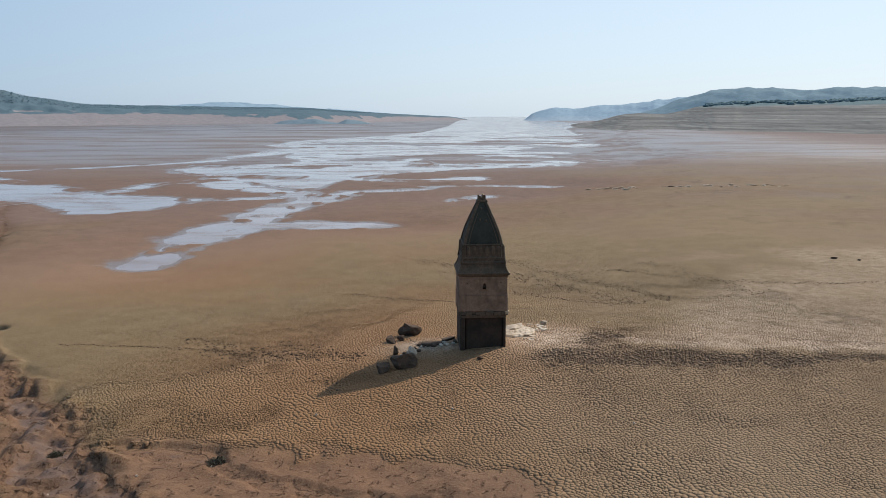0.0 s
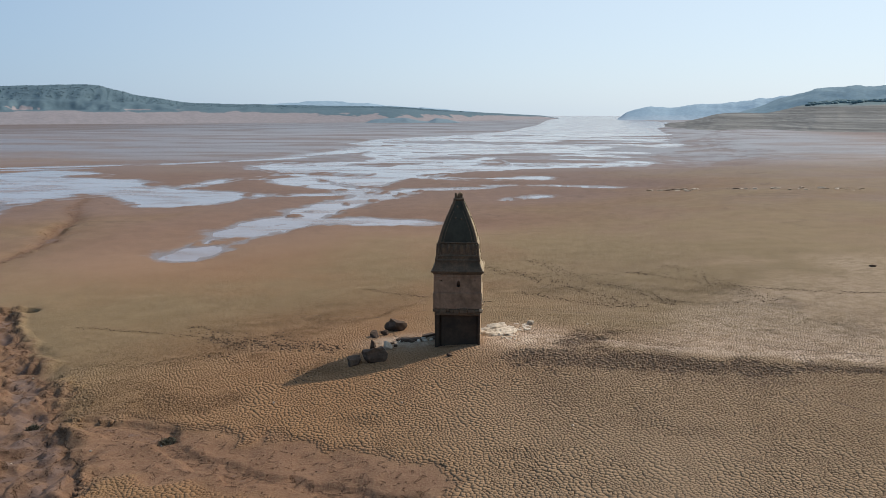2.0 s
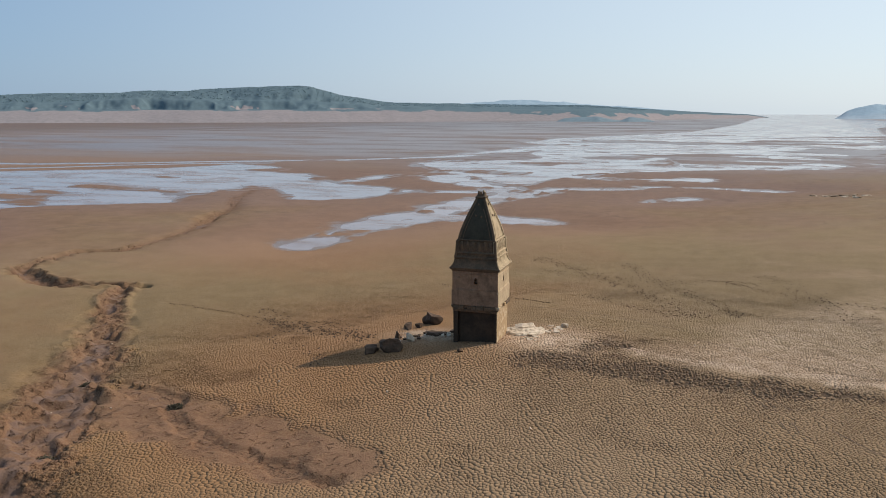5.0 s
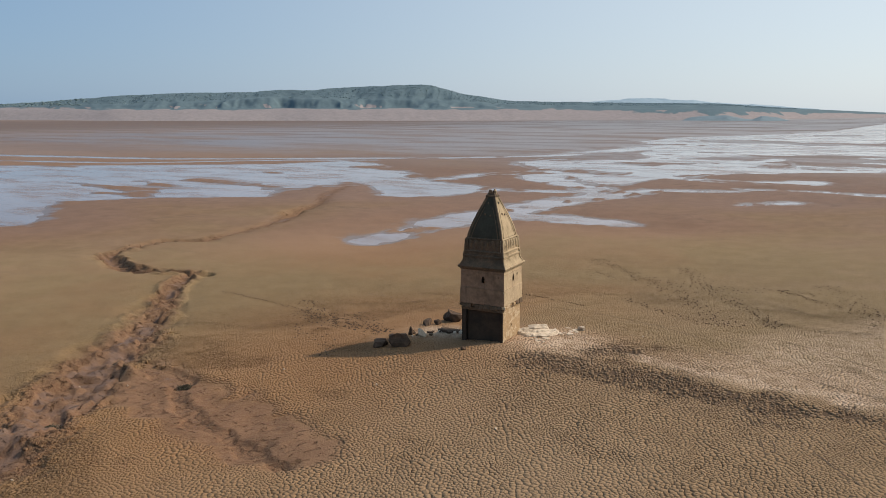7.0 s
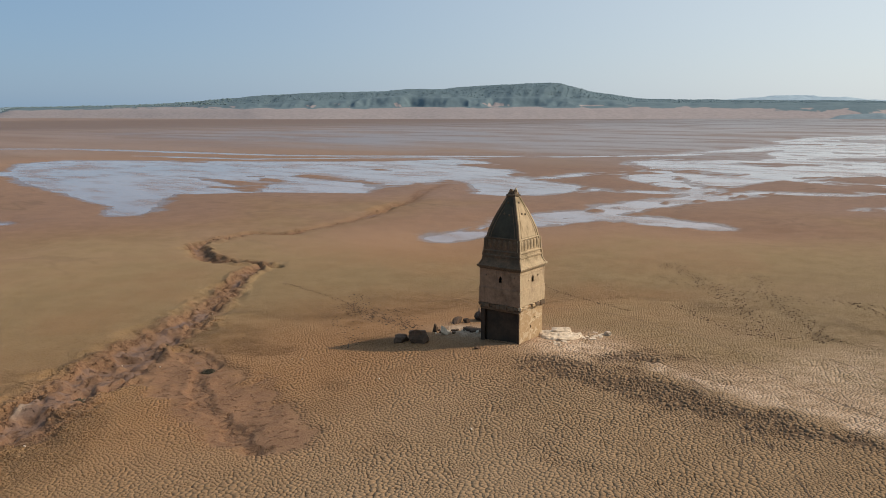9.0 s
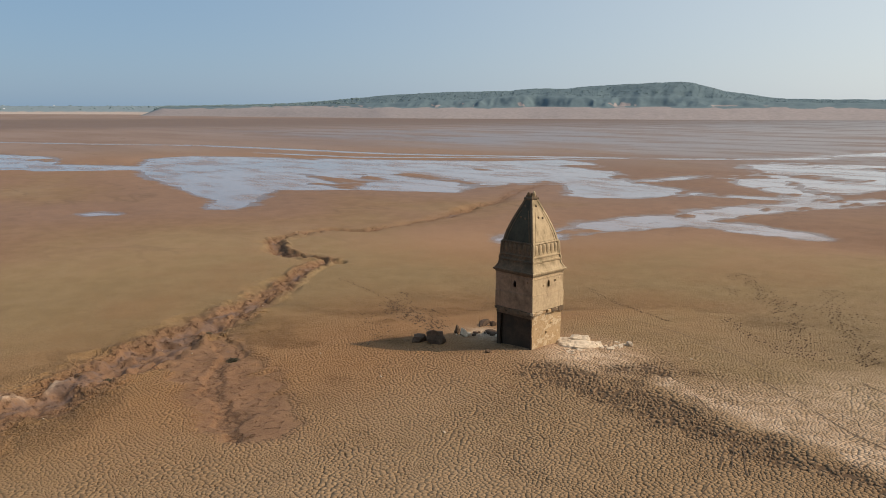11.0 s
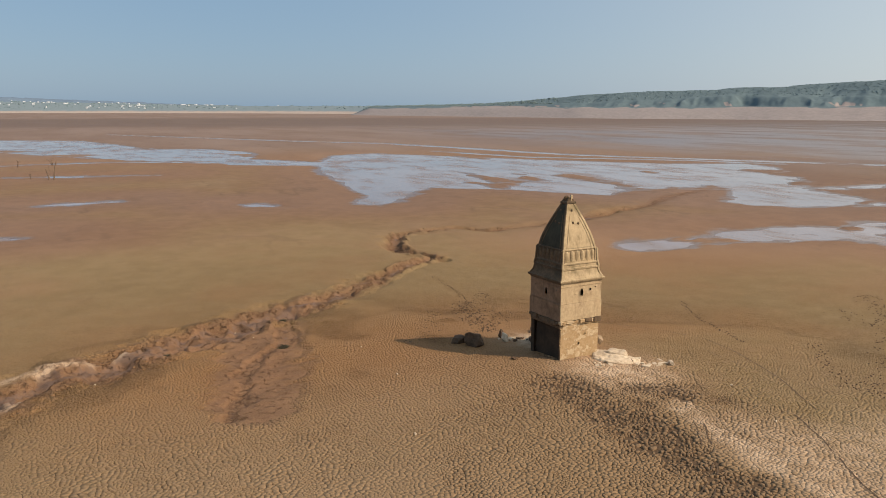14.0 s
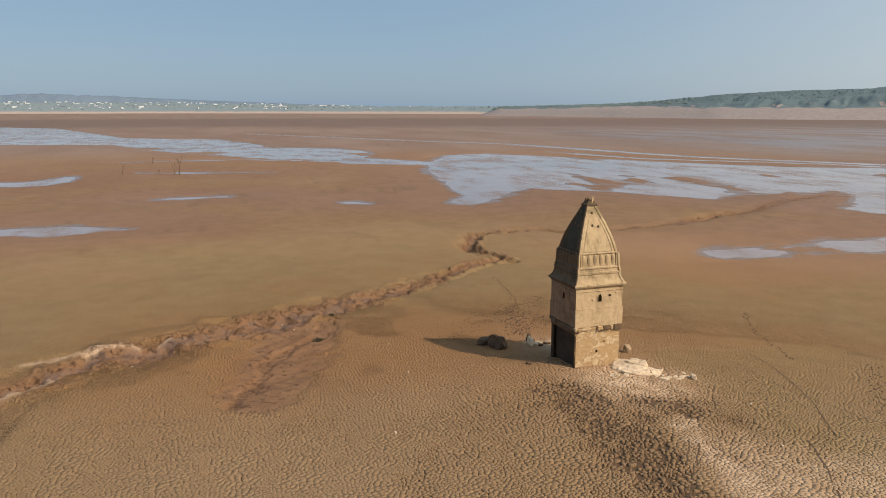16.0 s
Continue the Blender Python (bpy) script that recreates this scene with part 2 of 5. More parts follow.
def stone_material(name, light, dark, stain, stain_at=0.5, rough=0.9, course=0.0):
    m = Nodes(name)
    n1, n2, n3 = m.noise(0.7, 6, 0.62), m.noise(4.5, 5, 0.6), m.noise(30.0, 4, 0.6)
    col = m.mix(m.ramp(n2, 0.3, 0.7), dark, light)
    col = m.mix(m.ramp(n1, stain_at - 0.04, stain_at + 0.24, 0.0, 0.8), col, stain)
    streak = m.noise(1.0, 5, 0.6, m.scaled(3.2, 3.2, 0.55))
    col = m.mix(m.ramp(streak, 0.5, 0.72, 0.0, 0.5), col, stain)
    col = m.mix(m.ramp(n3, 0.55, 0.75, 0.0, 0.3), col, (0.08, 0.065, 0.05))
    h = m.math("ADD", m.math("MULTIPLY", n2, 0.6), m.math("MULTIPLY", n3, 0.4))
    nrm = m.bump(h, 0.7, 0.04)
    return m.set(Base_Color=col, Roughness=rough, Normal=nrm, Specular_IOR_Level=0.25)


def hill_material(name, green, earth, split, band, relief=0.8, terrace_lines=0.0):
    m = Nodes(name)
    hgt = m.attr("veg")
    n1, n2 = m.noise(0.02, 6, 0.6), m.noise(0.12, 4, 0.6)
    fac = m.ramp(m.math("ADD", hgt, m.math("MULTIPLY", m.math("SUBTRACT", n1, 0.5), band)), split - 0.06, split + 0.06)
    n3 = m.noise(1.0, 6, 0.7, m.scaled(0.12, 0.12, 0.2))
    soil = m.mix(m.ramp(n2, 0.3, 0.7), earth, tuple(c * 0.86 for c in earth))
    soil = m.mix(m.ramp(n3, 0.45, 0.7, 0.0, 0.4), soil, tuple(c * 0.75 for c in earth))
    # terrace lines coloured in as level dark and light bands
    if terrace_lines:
        lay = m.noise(1.0, 5, 0.7, m.scaled(0.004, 0.004, 0.55))
        soil = m.mix(m.ramp(lay, 0.42, 0.58, 0.0, terrace_lines), soil, tuple(c * 0.5 for c in earth))
        soil = m.mix(m.ramp(lay, 0.42, 0.36, 0.0, terrace_lines * 0.6), soil, tuple(min(1, c * 1.4) for c in earth))
    leaf = m.mix(m.ramp(n2, 0.3, 0.7), green, tuple(c * 0.85 for c in green))
    return m.set(Base_Color=m.mix(fac, soil, leaf), Roughness=1.0, Specular_IOR_Level=0.1, Normal=m.bump(n2, 0.6, relief))


MUD, WATER = mud_material(), water_material()
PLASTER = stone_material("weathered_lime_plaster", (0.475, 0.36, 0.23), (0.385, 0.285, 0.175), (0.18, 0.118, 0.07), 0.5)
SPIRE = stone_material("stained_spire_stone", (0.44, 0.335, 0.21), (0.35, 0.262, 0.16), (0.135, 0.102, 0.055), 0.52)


def peeling_material():
    """Brown wet-line masonry with ragged remains of pale plaster."""
    m = Nodes("peeling_plaster")
    n1, n2, n3 = m.noise(0.9, 6, 0.6), m.noise(4.0, 5, 0.6), m.noise(28.0, 4, 0.6)
    brown = m.mix(m.ramp(n2, 0.3, 0.7), (0.34, 0.225, 0.12), (0.42, 0.295, 0.17))
    left = m.ramp(m.noise(1.5, 7, 0.62, m.scaled(1, 1, 1.3)), 0.5, 0.54)
    col = m.mix(left, brown, m.mix(m.ramp(n2, 0.35, 0.65), (0.45, 0.335, 0.21), (0.52, 0.4, 0.265)))
    col = m.mix(m.ramp(n1, 0.6, 0.75, 0.0, 0.6), col, (0.15, 0.1, 0.06))
    nrm = m.bump(m.math("ADD", left, m.math("MULTIPLY", n3, 0.5)), 0.8, 0.03)
    return m.set(Base_Color=col, Roughness=0.92, Normal=nrm, Specular_IOR_Level=0.2)


DAMP = peeling_material()
# Near-black stone of the lower south and west walls and the jambs.
HOLLOW = stone_material("near_black_stone", (0.066, 0.042, 0.026), (0.046, 0.03, 0.019), (0.024, 0.018, 0.013), 0.45)
# South and west faces: shade painted into the stone colours, with algae and grime.
ALGAE_SHADE = stone_material("algae_shade_stone", (0.055, 0.05, 0.034), (0.042, 0.038, 0.026), (0.024, 0.022, 0.016), 0.5)
SHADED = stone_material("shade_side_plaster", (0.285, 0.175, 0.108), (0.212, 0.13, 0.08), (0.085, 0.056, 0.036), 0.5)
SHADE_GRIME = stone_material("shade_grime_stone", (0.15, 0.097, 0.058), (0.1, 0.067, 0.042), (0.05, 0.04, 0.027), 0.46)
CREVICE = stone_material("hollow_shade_mud", (0.125, 0.08, 0.05), (0.095, 0.06, 0.038), (0.065, 0.042, 0.028), 0.5)
ROCK = stone_material("dark_boulder", (0.122, 0.074, 0.046), (0.08, 0.05, 0.032), (0.04, 0.027, 0.018), 0.48)
CHALK = stone_material("pale_limestone", (0.6, 0.485, 0.36), (0.5, 0.395, 0.285), (0.29, 0.205, 0.135), 0.54)
TAN = stone_material("tan_boulder", (0.36, 0.26, 0.17), (0.27, 0.19, 0.12), (0.13, 0.085, 0.05), 0.48)
WOOD = stone_material("dead_wood", (0.2, 0.14, 0.1), (0.13, 0.09, 0.065), (0.06, 0.045, 0.035), 0.5)
SHRUB = stone_material("dry_scrub", (0.09, 0.08, 0.05), (0.06, 0.055, 0.035), (0.035, 0.032, 0.022), 0.5)

# ---- the lake bed: a plan of water, gully and zones ----
LEVEL = -1.7
LAKE = [(-240, 195), (-210, 215), (-180, 238), (-168, 265), (-148, 262), (-125, 240), (-105, 222), (-83, 197), (-60, 189), (-65, 172), (-72, 165), (-81, 164),
        (-86, 175), (-98, 186), (-106, 174), (-110, 159), (-103, 147), (-121, 136), (-132, 122), (-139, 116), (-128, 106), (-112, 95), (-107, 89), (-110, 86),
        (-126, 93), (-145, 96), (-167, 100), (-210, 107), (-253, 122), (-289, 138), (-297, 160)]
WEST = [(-965, -203), (-886, -130), (-560, -28), (-518, 36), (-381, 71), (-374, 95), (-322, 110), (-280, 97), (-250, 118), (-231, 116), (-247, 84), (-268, 85),
        (-295, 49), (-372, 5), (-446, -23), (-466, -88)]
BRAID = [(-103, 296), (-101, 322), (-89, 318), (-65, 304), (-47, 304), (-19, 350), (-9, 372), (5, 302), (-3, 287), (-15, 274), (-25, 257), (-31, 246), (-34, 218),
         (-42, 224), (-51, 235), (-57, 228), (-60, 219), (-70, 237), (-78, 259), (-97, 284)]
FAR = [(-115, 488), (-112, 609), (-68, 708), (-20, 850), (20, 1300), (50, 2000), (90, 2700), (100, 4900), (700, 4900), (330, 2600), (293, 1530), (200, 1150), (174, 1044),
       (140, 700), (108, 478), (67, 437), (39, 413), (2, 410), (-33, 373), (-60, 345)]
CHANNELS = [
    [(-42, 107, 2.4), (-42, 119, 3), (-42, 130, 5), (-39, 141, 5.6), (-37, 156, 5.4), (-35, 171, 5), (-28, 196, 5), (-22, 210, 3.4), (-2, 217, 1)],
    [(-31, 147, 3.4), (-24, 147, 4.4), (-15, 146.5, 2.4), (-9, 145, 0.8)],
    [(-28, 196, 5), (-45, 212, 5), (-58, 226, 7), (-74, 246, 6)],
    [(-84, 197, 5), (-62, 191, 3), (-42, 194, 2)],
    [(-89, 212, 2.5), (-86, 236, 3), (-66, 247, 4)],
    [(-25, 251, 4), (-6, 244, 3.5), (9, 250, 6), (12, 256, 4)],
    [(-640, 60, 2), (-510, 131, 2.5), (-440, 170, 3), (-392, 205, 3.5), (-319, 223, 4), (-245, 239, 3.5), (-137, 308, 3.5), (-105, 345, 5), (-98, 390, 9), (-80, 445, 14), (-40, 470, 20)],
    [(-300, 195, 1.5), (-240, 212, 2), (-190, 262, 2.5), (-160, 275, 2)],
    [(19, 358, 3), (52, 352, 3)],
    [(-2, 224, 0.8), (17, 227, 1.2), (32, 223, 1.4)],
    [(4, 187, 0.4), (9, 192, 1.4), (14, 198, 0.5)],
    [(-279, 2, 1), (-284, 46, 2), (-262, 86, 3)],
    [(-222, 10, 0.6), (-217, 30, 2.5), (-212, 53, 0.6)],
    [(-192, -30, 8), (-190, -15, 6), (-215, -8, 2)],
    [(-140, 22, 0.4), (-140.5, 30, 1.2), (-141, 37, 0.5)],
    [(-95, -6, 5), (-94, 8, 4), (-93, 20, 0.8)],
    [(-122, 62, 0.3), (-120.5, 64.5, 1.3), (-118, 67, 0.3)],
]
GULLY = [(-100, 180, 0.8), (-90, 156, 1.5), (-80, 141, 1.0), (-76, 128, 1.7), (-70, 118, 1.5), (-67, 108, 0.7), (-64, 93, 0.6), (-70, 88, 0.8), (-67, 76, 1.0), (-56, 71, 1.1), (-46, 73, 1.0), (-42, 67, 1.1),
         (-35, 59, 1.2), (-28, 50.5, 1.6), (-23, 42.5, 2.4), (-17.5, 35.5, 2.3), (-14, 29, 2.0), (-10, 23, 1.9), (-4, 19, 1.8), (6, 10, 2.0)]
BRANCH = [(-22, 45, 1.2), (-13.7, 43, 0.8), (-11.5, 40.6, 0.6), (-6.4, 37.8, 0.5), (-3.4, 37.4, 0.4), (0.1, 35.9, 0.4), (3.7, 34.7, 0.2)]
REDBED = [(-21, 46), (-11.7, 43.6), (-6.2, 42.8), (-0.3, 40.6), (4.2, 38.9), (5.4, 36.7), (3.7, 34.4), (0.5, 34), (-6.2, 36), (-11.8, 37), (-18, 38)]
PALE = [(16.2, 61), (20.5, 67.6), (24, 73), (43, 102), (70, 95), (110, 49), (36, 57.2), (26.5, 58), (19, 59)]
STRIP = [(15.8, 61, 0.5), (19, 59.8, 0.9), (26, 58.9, 1.1), (36, 58.2, 1.2), (62, 55, 1.4)]
TRAMPLED = [[(9.5, 55.8, 1.4), (12, 55.8, 2.8), (16, 56.2, 2.6), (20, 55.9, 1.8), (26, 55.2, 1.2), (34, 54.8, 0.9), (70, 49, 0.7)],
            [(12, 59.5, 1.0), (14, 62.6, 1.3), (18.6, 64.8, 0.4)]]
SCUFFED = [[(10.5, 54, 2.0), (11.5, 49.5, 1.8)], [(3.5, 43.8, 0.8), (8.3, 40.4, 1.0), (9.6, 36.9, 0.8)], [(16.5, 44.5, 1.2), (19.5, 42.5, 1.0)], [(17, 53, 1.5), (24, 52.5, 1.2), (32, 52, 1.0)]]
PITS = [(-14.7, 33.3, 1.3, 0.75), (-13.1, 42.7, 0.9, 0.5), (-15.6, 35.6, 0.6, 0.4), (-7.2, 38.2, 0.55, 0.35), (-43.5, 73.2, 1.6, 0.9), (-66, 108, 1.6, 0.8), (-71, 124, 2.0, 0.9), (-78, 137, 2.2, 0.9), (-87, 152, 2.2, 0.9), (-69, 89, 1.4, 0.8)]
RIMS = [[(-17, 32, 0.05), (-14.6, 26.8, 0.3), (-13.9, 22.8, 0.4), (-11.5, 19.3, 0.3)], [(-7.1, 22.4, 0.5), (-4.7, 21.1, 0.9), (-2.0, 19.8, 0.9), (2, 17, 0.6)]]
TRACKS = [(-20, 64.3, 0.3), (-15.7, 61.8, 0.9), (-11.8, 61, 0.9), (-6.1, 59.4, 0.5)]
TOWER_AT = (3.57, 60.35)


def water_depth(x, y):
    """Metres inside the water's outline; negative on dry mud."""
    ragged = (fbm(x / 9, y / 9, 11, 4) - 0.5) * 6 + (fbm(x / 2.5 + y / 9, y / 4, 13, 3) - 0.5) * 3.5
    streak = fbm(x / 34 + 0.4 * y / 60, y / 20, 23, 4)

    def barred(depth, bars):
        """Mud bars that barely rise from the water."""
        return np.where(depth > 0, np.maximum(depth - bars, -2.2), depth)

    s = barred(np.minimum(poly_depth(x, y, LAKE), 9), 75 * np.clip(fbm(x / 34 + y / 60, y / 17, 39, 5) - 0.58, 0, 1))
    west = np.minimum(poly_depth(x, y, WEST), 14)
    s = np.maximum(s, barred(west, 110 * np.clip(fbm(x / 26, y / 60, 53, 5) - 0.48, 0, 1) * smooth(-480, -330, x)))
    s = np.maximum(s, barred(np.minimum(poly_depth(x, y, BRAID), 9), 60 * np.clip(streak - 0.5, 0, 1)))
    s = np.maximum(s, np.minimum(poly_depth(x, y, FAR), 16) - 150 * np.clip(fbm(x / 60, y / 45, 31, 5) - 0.5, 0, 1) * smooth(1100, 500, y))
    for pts in CHANNELS:
        s = np.maximum(s, line_depth(x, y, pts))
    bars = fbm(x / 14 + y / 40, y / 7, 29, 5) - 0.53       # small mud bars in the braided reach
    s = barred(s, 60 * np.clip(bars, 0, 1) * smooth(205, 250, y) * smooth(1000, 600, y) * smooth(-190, -110, x))
    s = barred(s, 60 * np.clip(fbm(x / 3.6 + y / 14, y / 8, 43, 3) - 0.6, 0, 1) * smooth(95, 112, y) * smooth(-75, -55, x) * smooth(240, 200, y))
    flats = 34 * (fbm(x / 40, y / 26, 37, 5) - 0.56)
    near_braid = smooth(225, 300, y - 0.2 * x) * smooth(900, 500, y) * smooth(170, 60, np.abs(x + 40 - 0.12 * y))
    s = np.maximum(s, flats - 40 * (1 - near_braid))
    return s + ragged * np.clip(1 - np.hypot(x, y) / 3000, 0.2, 1)


def lake_bed(x, y):
    """Height of the ground and its zones."""
    s = x - 0.25 * (y - 55)
    h = -0.25 + np.where(s > 0, 2.2 * np.tanh(s / 35), 0.95 * np.tanh(s / 30))
    r = np.hypot(x - TOWER_AT[0], y - TOWER_AT[1])
    h = h + 1.2 * np.exp(-r * r / 200)
    far = np.hypot(x - 10, y - 50)
    h = h + (fbm(x / 14, y / 14, 3, 4) - 0.5) * 0.25 * smooth(4, 25, r) + (fbm(x / 1.6, y / 1.6, 5, 3) - 0.5) * 0.07 * smooth(160, 60, far)
    w = water_depth(x, y)
    # the gully and its branch, with slumped, ragged banks
    rag = (fbm(x / 2.2, y / 2.2, 41, 4) - 0.5)
    g = line_depth(x, y, GULLY) + rag * (3.2 - 1.4 * smooth(40, 70, y))
    chip = fbm(x / 0.7, y / 0.7, 45, 3) - 0.5
    g2 = g + chip * 0.9
    cut = smooth(-0.16, 0.16, g2) * (0.34 + 0.5 * smooth(55, 75, y)) + smooth(-3.5, 0, g) * 0.16 + smooth(0.7, 1.1, g2) * 0.14
    b = line_depth(x, y, BRANCH) + rag * 1.6 + chip * 0.5
    cut = np.maximum(cut, smooth(-0.12, 0.12, b) * 0.42)
    bed = poly_depth(x, y, REDBED) + rag * 4
    cut = np.maximum(cut, smooth(-1.2, 1.5, bed) * 0.2 + smooth(-0.12, 0.12, b) * 0.14)
    for px, py, pr, pd in PITS:
        cut = np.maximum(cut, pd * smooth(pr, pr * 0.55, np.hypot(x - px, y - py) + chip * 1.2 + rag * 0.8))
    step = fbm(x / 2.6, y / 2.6, 83, 4)
    crumb = step + 0.12 * chip
    scarps = sum(smooth(q - 0.008, q + 0.008, crumb) for q in (0.36, 0.42, 0.47, 0.52, 0.58, 0.64)) * 0.11 - 0.3
    clods = smooth(0.5, 0.62, fbm(x / 1.1, y / 1.1, 47, 3)) * 0.34
    h = h - cut + clods * np.maximum(smooth(-0.4, 0.6, g), 0.15 * smooth(0, 2, bed)) * smooth(150, 60, far)
    h = h + scarps * np.maximum(smooth(-3.0 + 1.9 * smooth(50, 68, y), -0.5, g), 0.3 * smooth(-0.5, 1.5, bed)) * smooth(170, 80, far)
    rim = np.maximum.reduce([line_depth(x, y, pts) for pts in RIMS]) + rag * 2.4 - 0.15
    h = h + 0.14 * smooth(-0.5, 0.4, rim)
    h = np.maximum(h, LEVEL + 0.05 + 0.05 * rag - 0.8 * smooth(-24, -32, w))
    k = smooth(-24, 0, w)
    h = h * (1 - k) + k * (LEVEL - 0.05 * w)
    low = smooth(84, 104, y) * smooth(146, 136, y) * smooth(-45, -58, x) * smooth(-24, -32, w)       # the last reach before the water
    h = h + low * (0.1 * smooth(-4, -0.5, g) - 0.75 * smooth(-0.25, 0.25, g2 + 1.4 * (fbm(x / 9, y / 9, 49, 3) - 0.5)))
    patch = fbm(x / 7, y / 7, 61, 4)
    rough_edge = (patch - 0.5) * 4 + (fbm(x / 1.5, y / 1.5, 63, 3) - 0.5) * 4
    tramp = np.maximum.reduce([smooth(-1.0, 1.6, line_depth(x, y, pts) + rough_edge) for pts in TRAMPLED])
    tramp = np.maximum.reduce([tramp] + [0.22 * smooth(-1.0, 1.2, line_depth(x, y, pts) + rough_edge) for pts in SCUFFED])
    tramp = np.maximum(tramp, 0.35 * smooth(-1.0, 0.6, line_depth(x, y, TRACKS) + (fbm(x / 3, y / 3, 67, 3) - 0.5) * 5))
    tramp = np.maximum(tramp, 0.1 * smooth(0.56, 0.68, fbm(x / 5, y / 5, 71, 4)) * smooth(70, 45, far) * smooth(-8, 4, x))
    zones = {
        "wet": np.maximum(w, -60 + 55 * smooth(0.2, 1.2, line_depth(x, y, [(a, b, c * 0.45) for a, b, c in GULLY]) + rag * 3)),
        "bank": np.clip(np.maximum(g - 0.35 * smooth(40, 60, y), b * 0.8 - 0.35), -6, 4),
        "buff": smooth(-5, 16, x - 0.15 * (y - 50)) * smooth(110, 45, far),
        "torn": np.maximum(smooth(-2.0 + 1.2 * smooth(50, 68, y), -0.3, g) * 0.9, 0.6 * smooth(-0.5, 1.5, bed)),
        "haze_grey": np.maximum(smooth(25, 160, far) * (0.55 + 0.45 * smooth(-260, -60, x)), 0.95 * smooth(160, 420, far)),
        "red": np.maximum.reduce([smooth(-2.2 + 1.2 * smooth(40, 70, y), 0.4, g) * 0.85, 0.8 * smooth(-1.5, 1.5, bed), 0.58 * smooth(-60, -18, w + (patch - 0.5) * 20) * smooth(70, 100, far) * (1 - 0.8 * smooth(180, 380, far))]),
        "pale": np.maximum(smooth(-1.5, 3.5, poly_depth(x, y, PALE) / (1 + 0.14 * np.maximum(y - 62, 0)) + (patch - 0.5) * 6) * (0.34 + 0.32 * smooth(22, 0, poly_depth(x, y, PALE))), np.maximum(np.maximum(0.75 * np.exp(-(x - 8.6) ** 2 / 16 - (y - 61.4) ** 2 / 12), 0.8 * np.exp(-(x + 0.8) ** 2 / 7 - (y - 60.3) ** 2 / 3)) * (1.0 + 1.6 * patch), np.maximum(0.95 * smooth(-0.5, 0.4, rim), 0.95 * smooth(-0.8, 0.6, line_depth(x, y, STRIP) + (fbm(x / 2, y / 2, 89, 3) - 0.5) * 2.4)))),
        "tramp": tramp,
        "green": np.maximum(smooth(18, 45, far), 0.8 * smooth(61, 68, y) * smooth(9, 18, far) * smooth(-6, 6, x)) * smooth(-10, -30, w) * smooth(420, 120, far),
        "sheen": smooth(190, 380, y) * smooth(-1100, -350, x) * smooth(260, 120, x - 0.12 * y) * 0.9,
        "shore": w,
        "mire": smooth(760, 960, far + 160 * (fbm(x / 220, y / 220, 97, 3) - 0.5)) * smooth(1900, 1500, far),
        "crack": (0.75 * smooth(46, 16, far) + 0.25 * smooth(90, 40, far)) * (1 - smooth(-1.5, 0.5, np.maximum(g, bed))) * (1 - 0.75 * np.exp(-(x - 8.0) ** 2 / 16 - (y - 61.4) ** 2 / 12)),
    }
    return h, zones


def spread(lo, hi, a, b, step, grow):
    """Lines step apart from a to b, and ever wider towards lo and hi."""
    n, out = int((b - a) / step), {}
    for key, far in (("low", a - lo), ("high", hi - b)):
        k = int(math.log(1 + grow * far / step) / grow)
        u = np.linspace(0, 1, k)[1:]
        out[key] = far * np.expm1(u * grow * k) / math.expm1(grow * k)
    return np.concatenate([a - out["low"][::-1], np.linspace(a, b, n), b + out["high"]])


def plate_cover(x, y, zones):
    """Where separate mud plates are built, 0 to 1: near ground within the camera's view."""
    seen = np.maximum.reduce([y - 30, -0.57 * x + 0.82 * y - 16.5, -0.96 * x + 0.285 * y + 11])
    near = smooth(40, 20, np.hypot(x - 9, y - 48) + (fbm(x / 9, y / 9, 91, 3) - 0.5) * 18)
    smeared = smooth(0.25, 0.6, fbm(x / 6, y / 6, 95, 3) + zones["tramp"])
    tower = np.maximum(np.abs(x - TOWER_AT[0]), np.abs(y - TOWER_AT[1]))
    return near * smooth(21.5, 23.5, y) * (0.2 + 0.8 * smeared) * (0.45 + 0.55 * smooth(-9, 9, x - 0.1 * (y - 40))) * smooth(-2, 1, seen) * np.clip(zones["crack"] * 2.5, 0, 1) * smooth(1.9, 2.3, tower)


GX, GY = np.meshgrid(spread(-4900, 2500, -34, 5, 0.18, 0.0205), spread(-1500, 4900, 22, 74, 0.18, 0.0205))
GZ, ZONES = lake_bed(GX, GY)
WET = ZONES.pop("shore")
ZONES["plated"] = plate_cover(GX, GY, ZONES)
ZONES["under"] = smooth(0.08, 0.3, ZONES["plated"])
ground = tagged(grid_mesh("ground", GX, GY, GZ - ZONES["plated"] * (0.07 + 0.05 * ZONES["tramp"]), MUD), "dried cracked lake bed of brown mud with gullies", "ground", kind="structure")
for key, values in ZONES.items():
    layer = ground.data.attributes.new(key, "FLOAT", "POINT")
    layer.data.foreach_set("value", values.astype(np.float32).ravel())
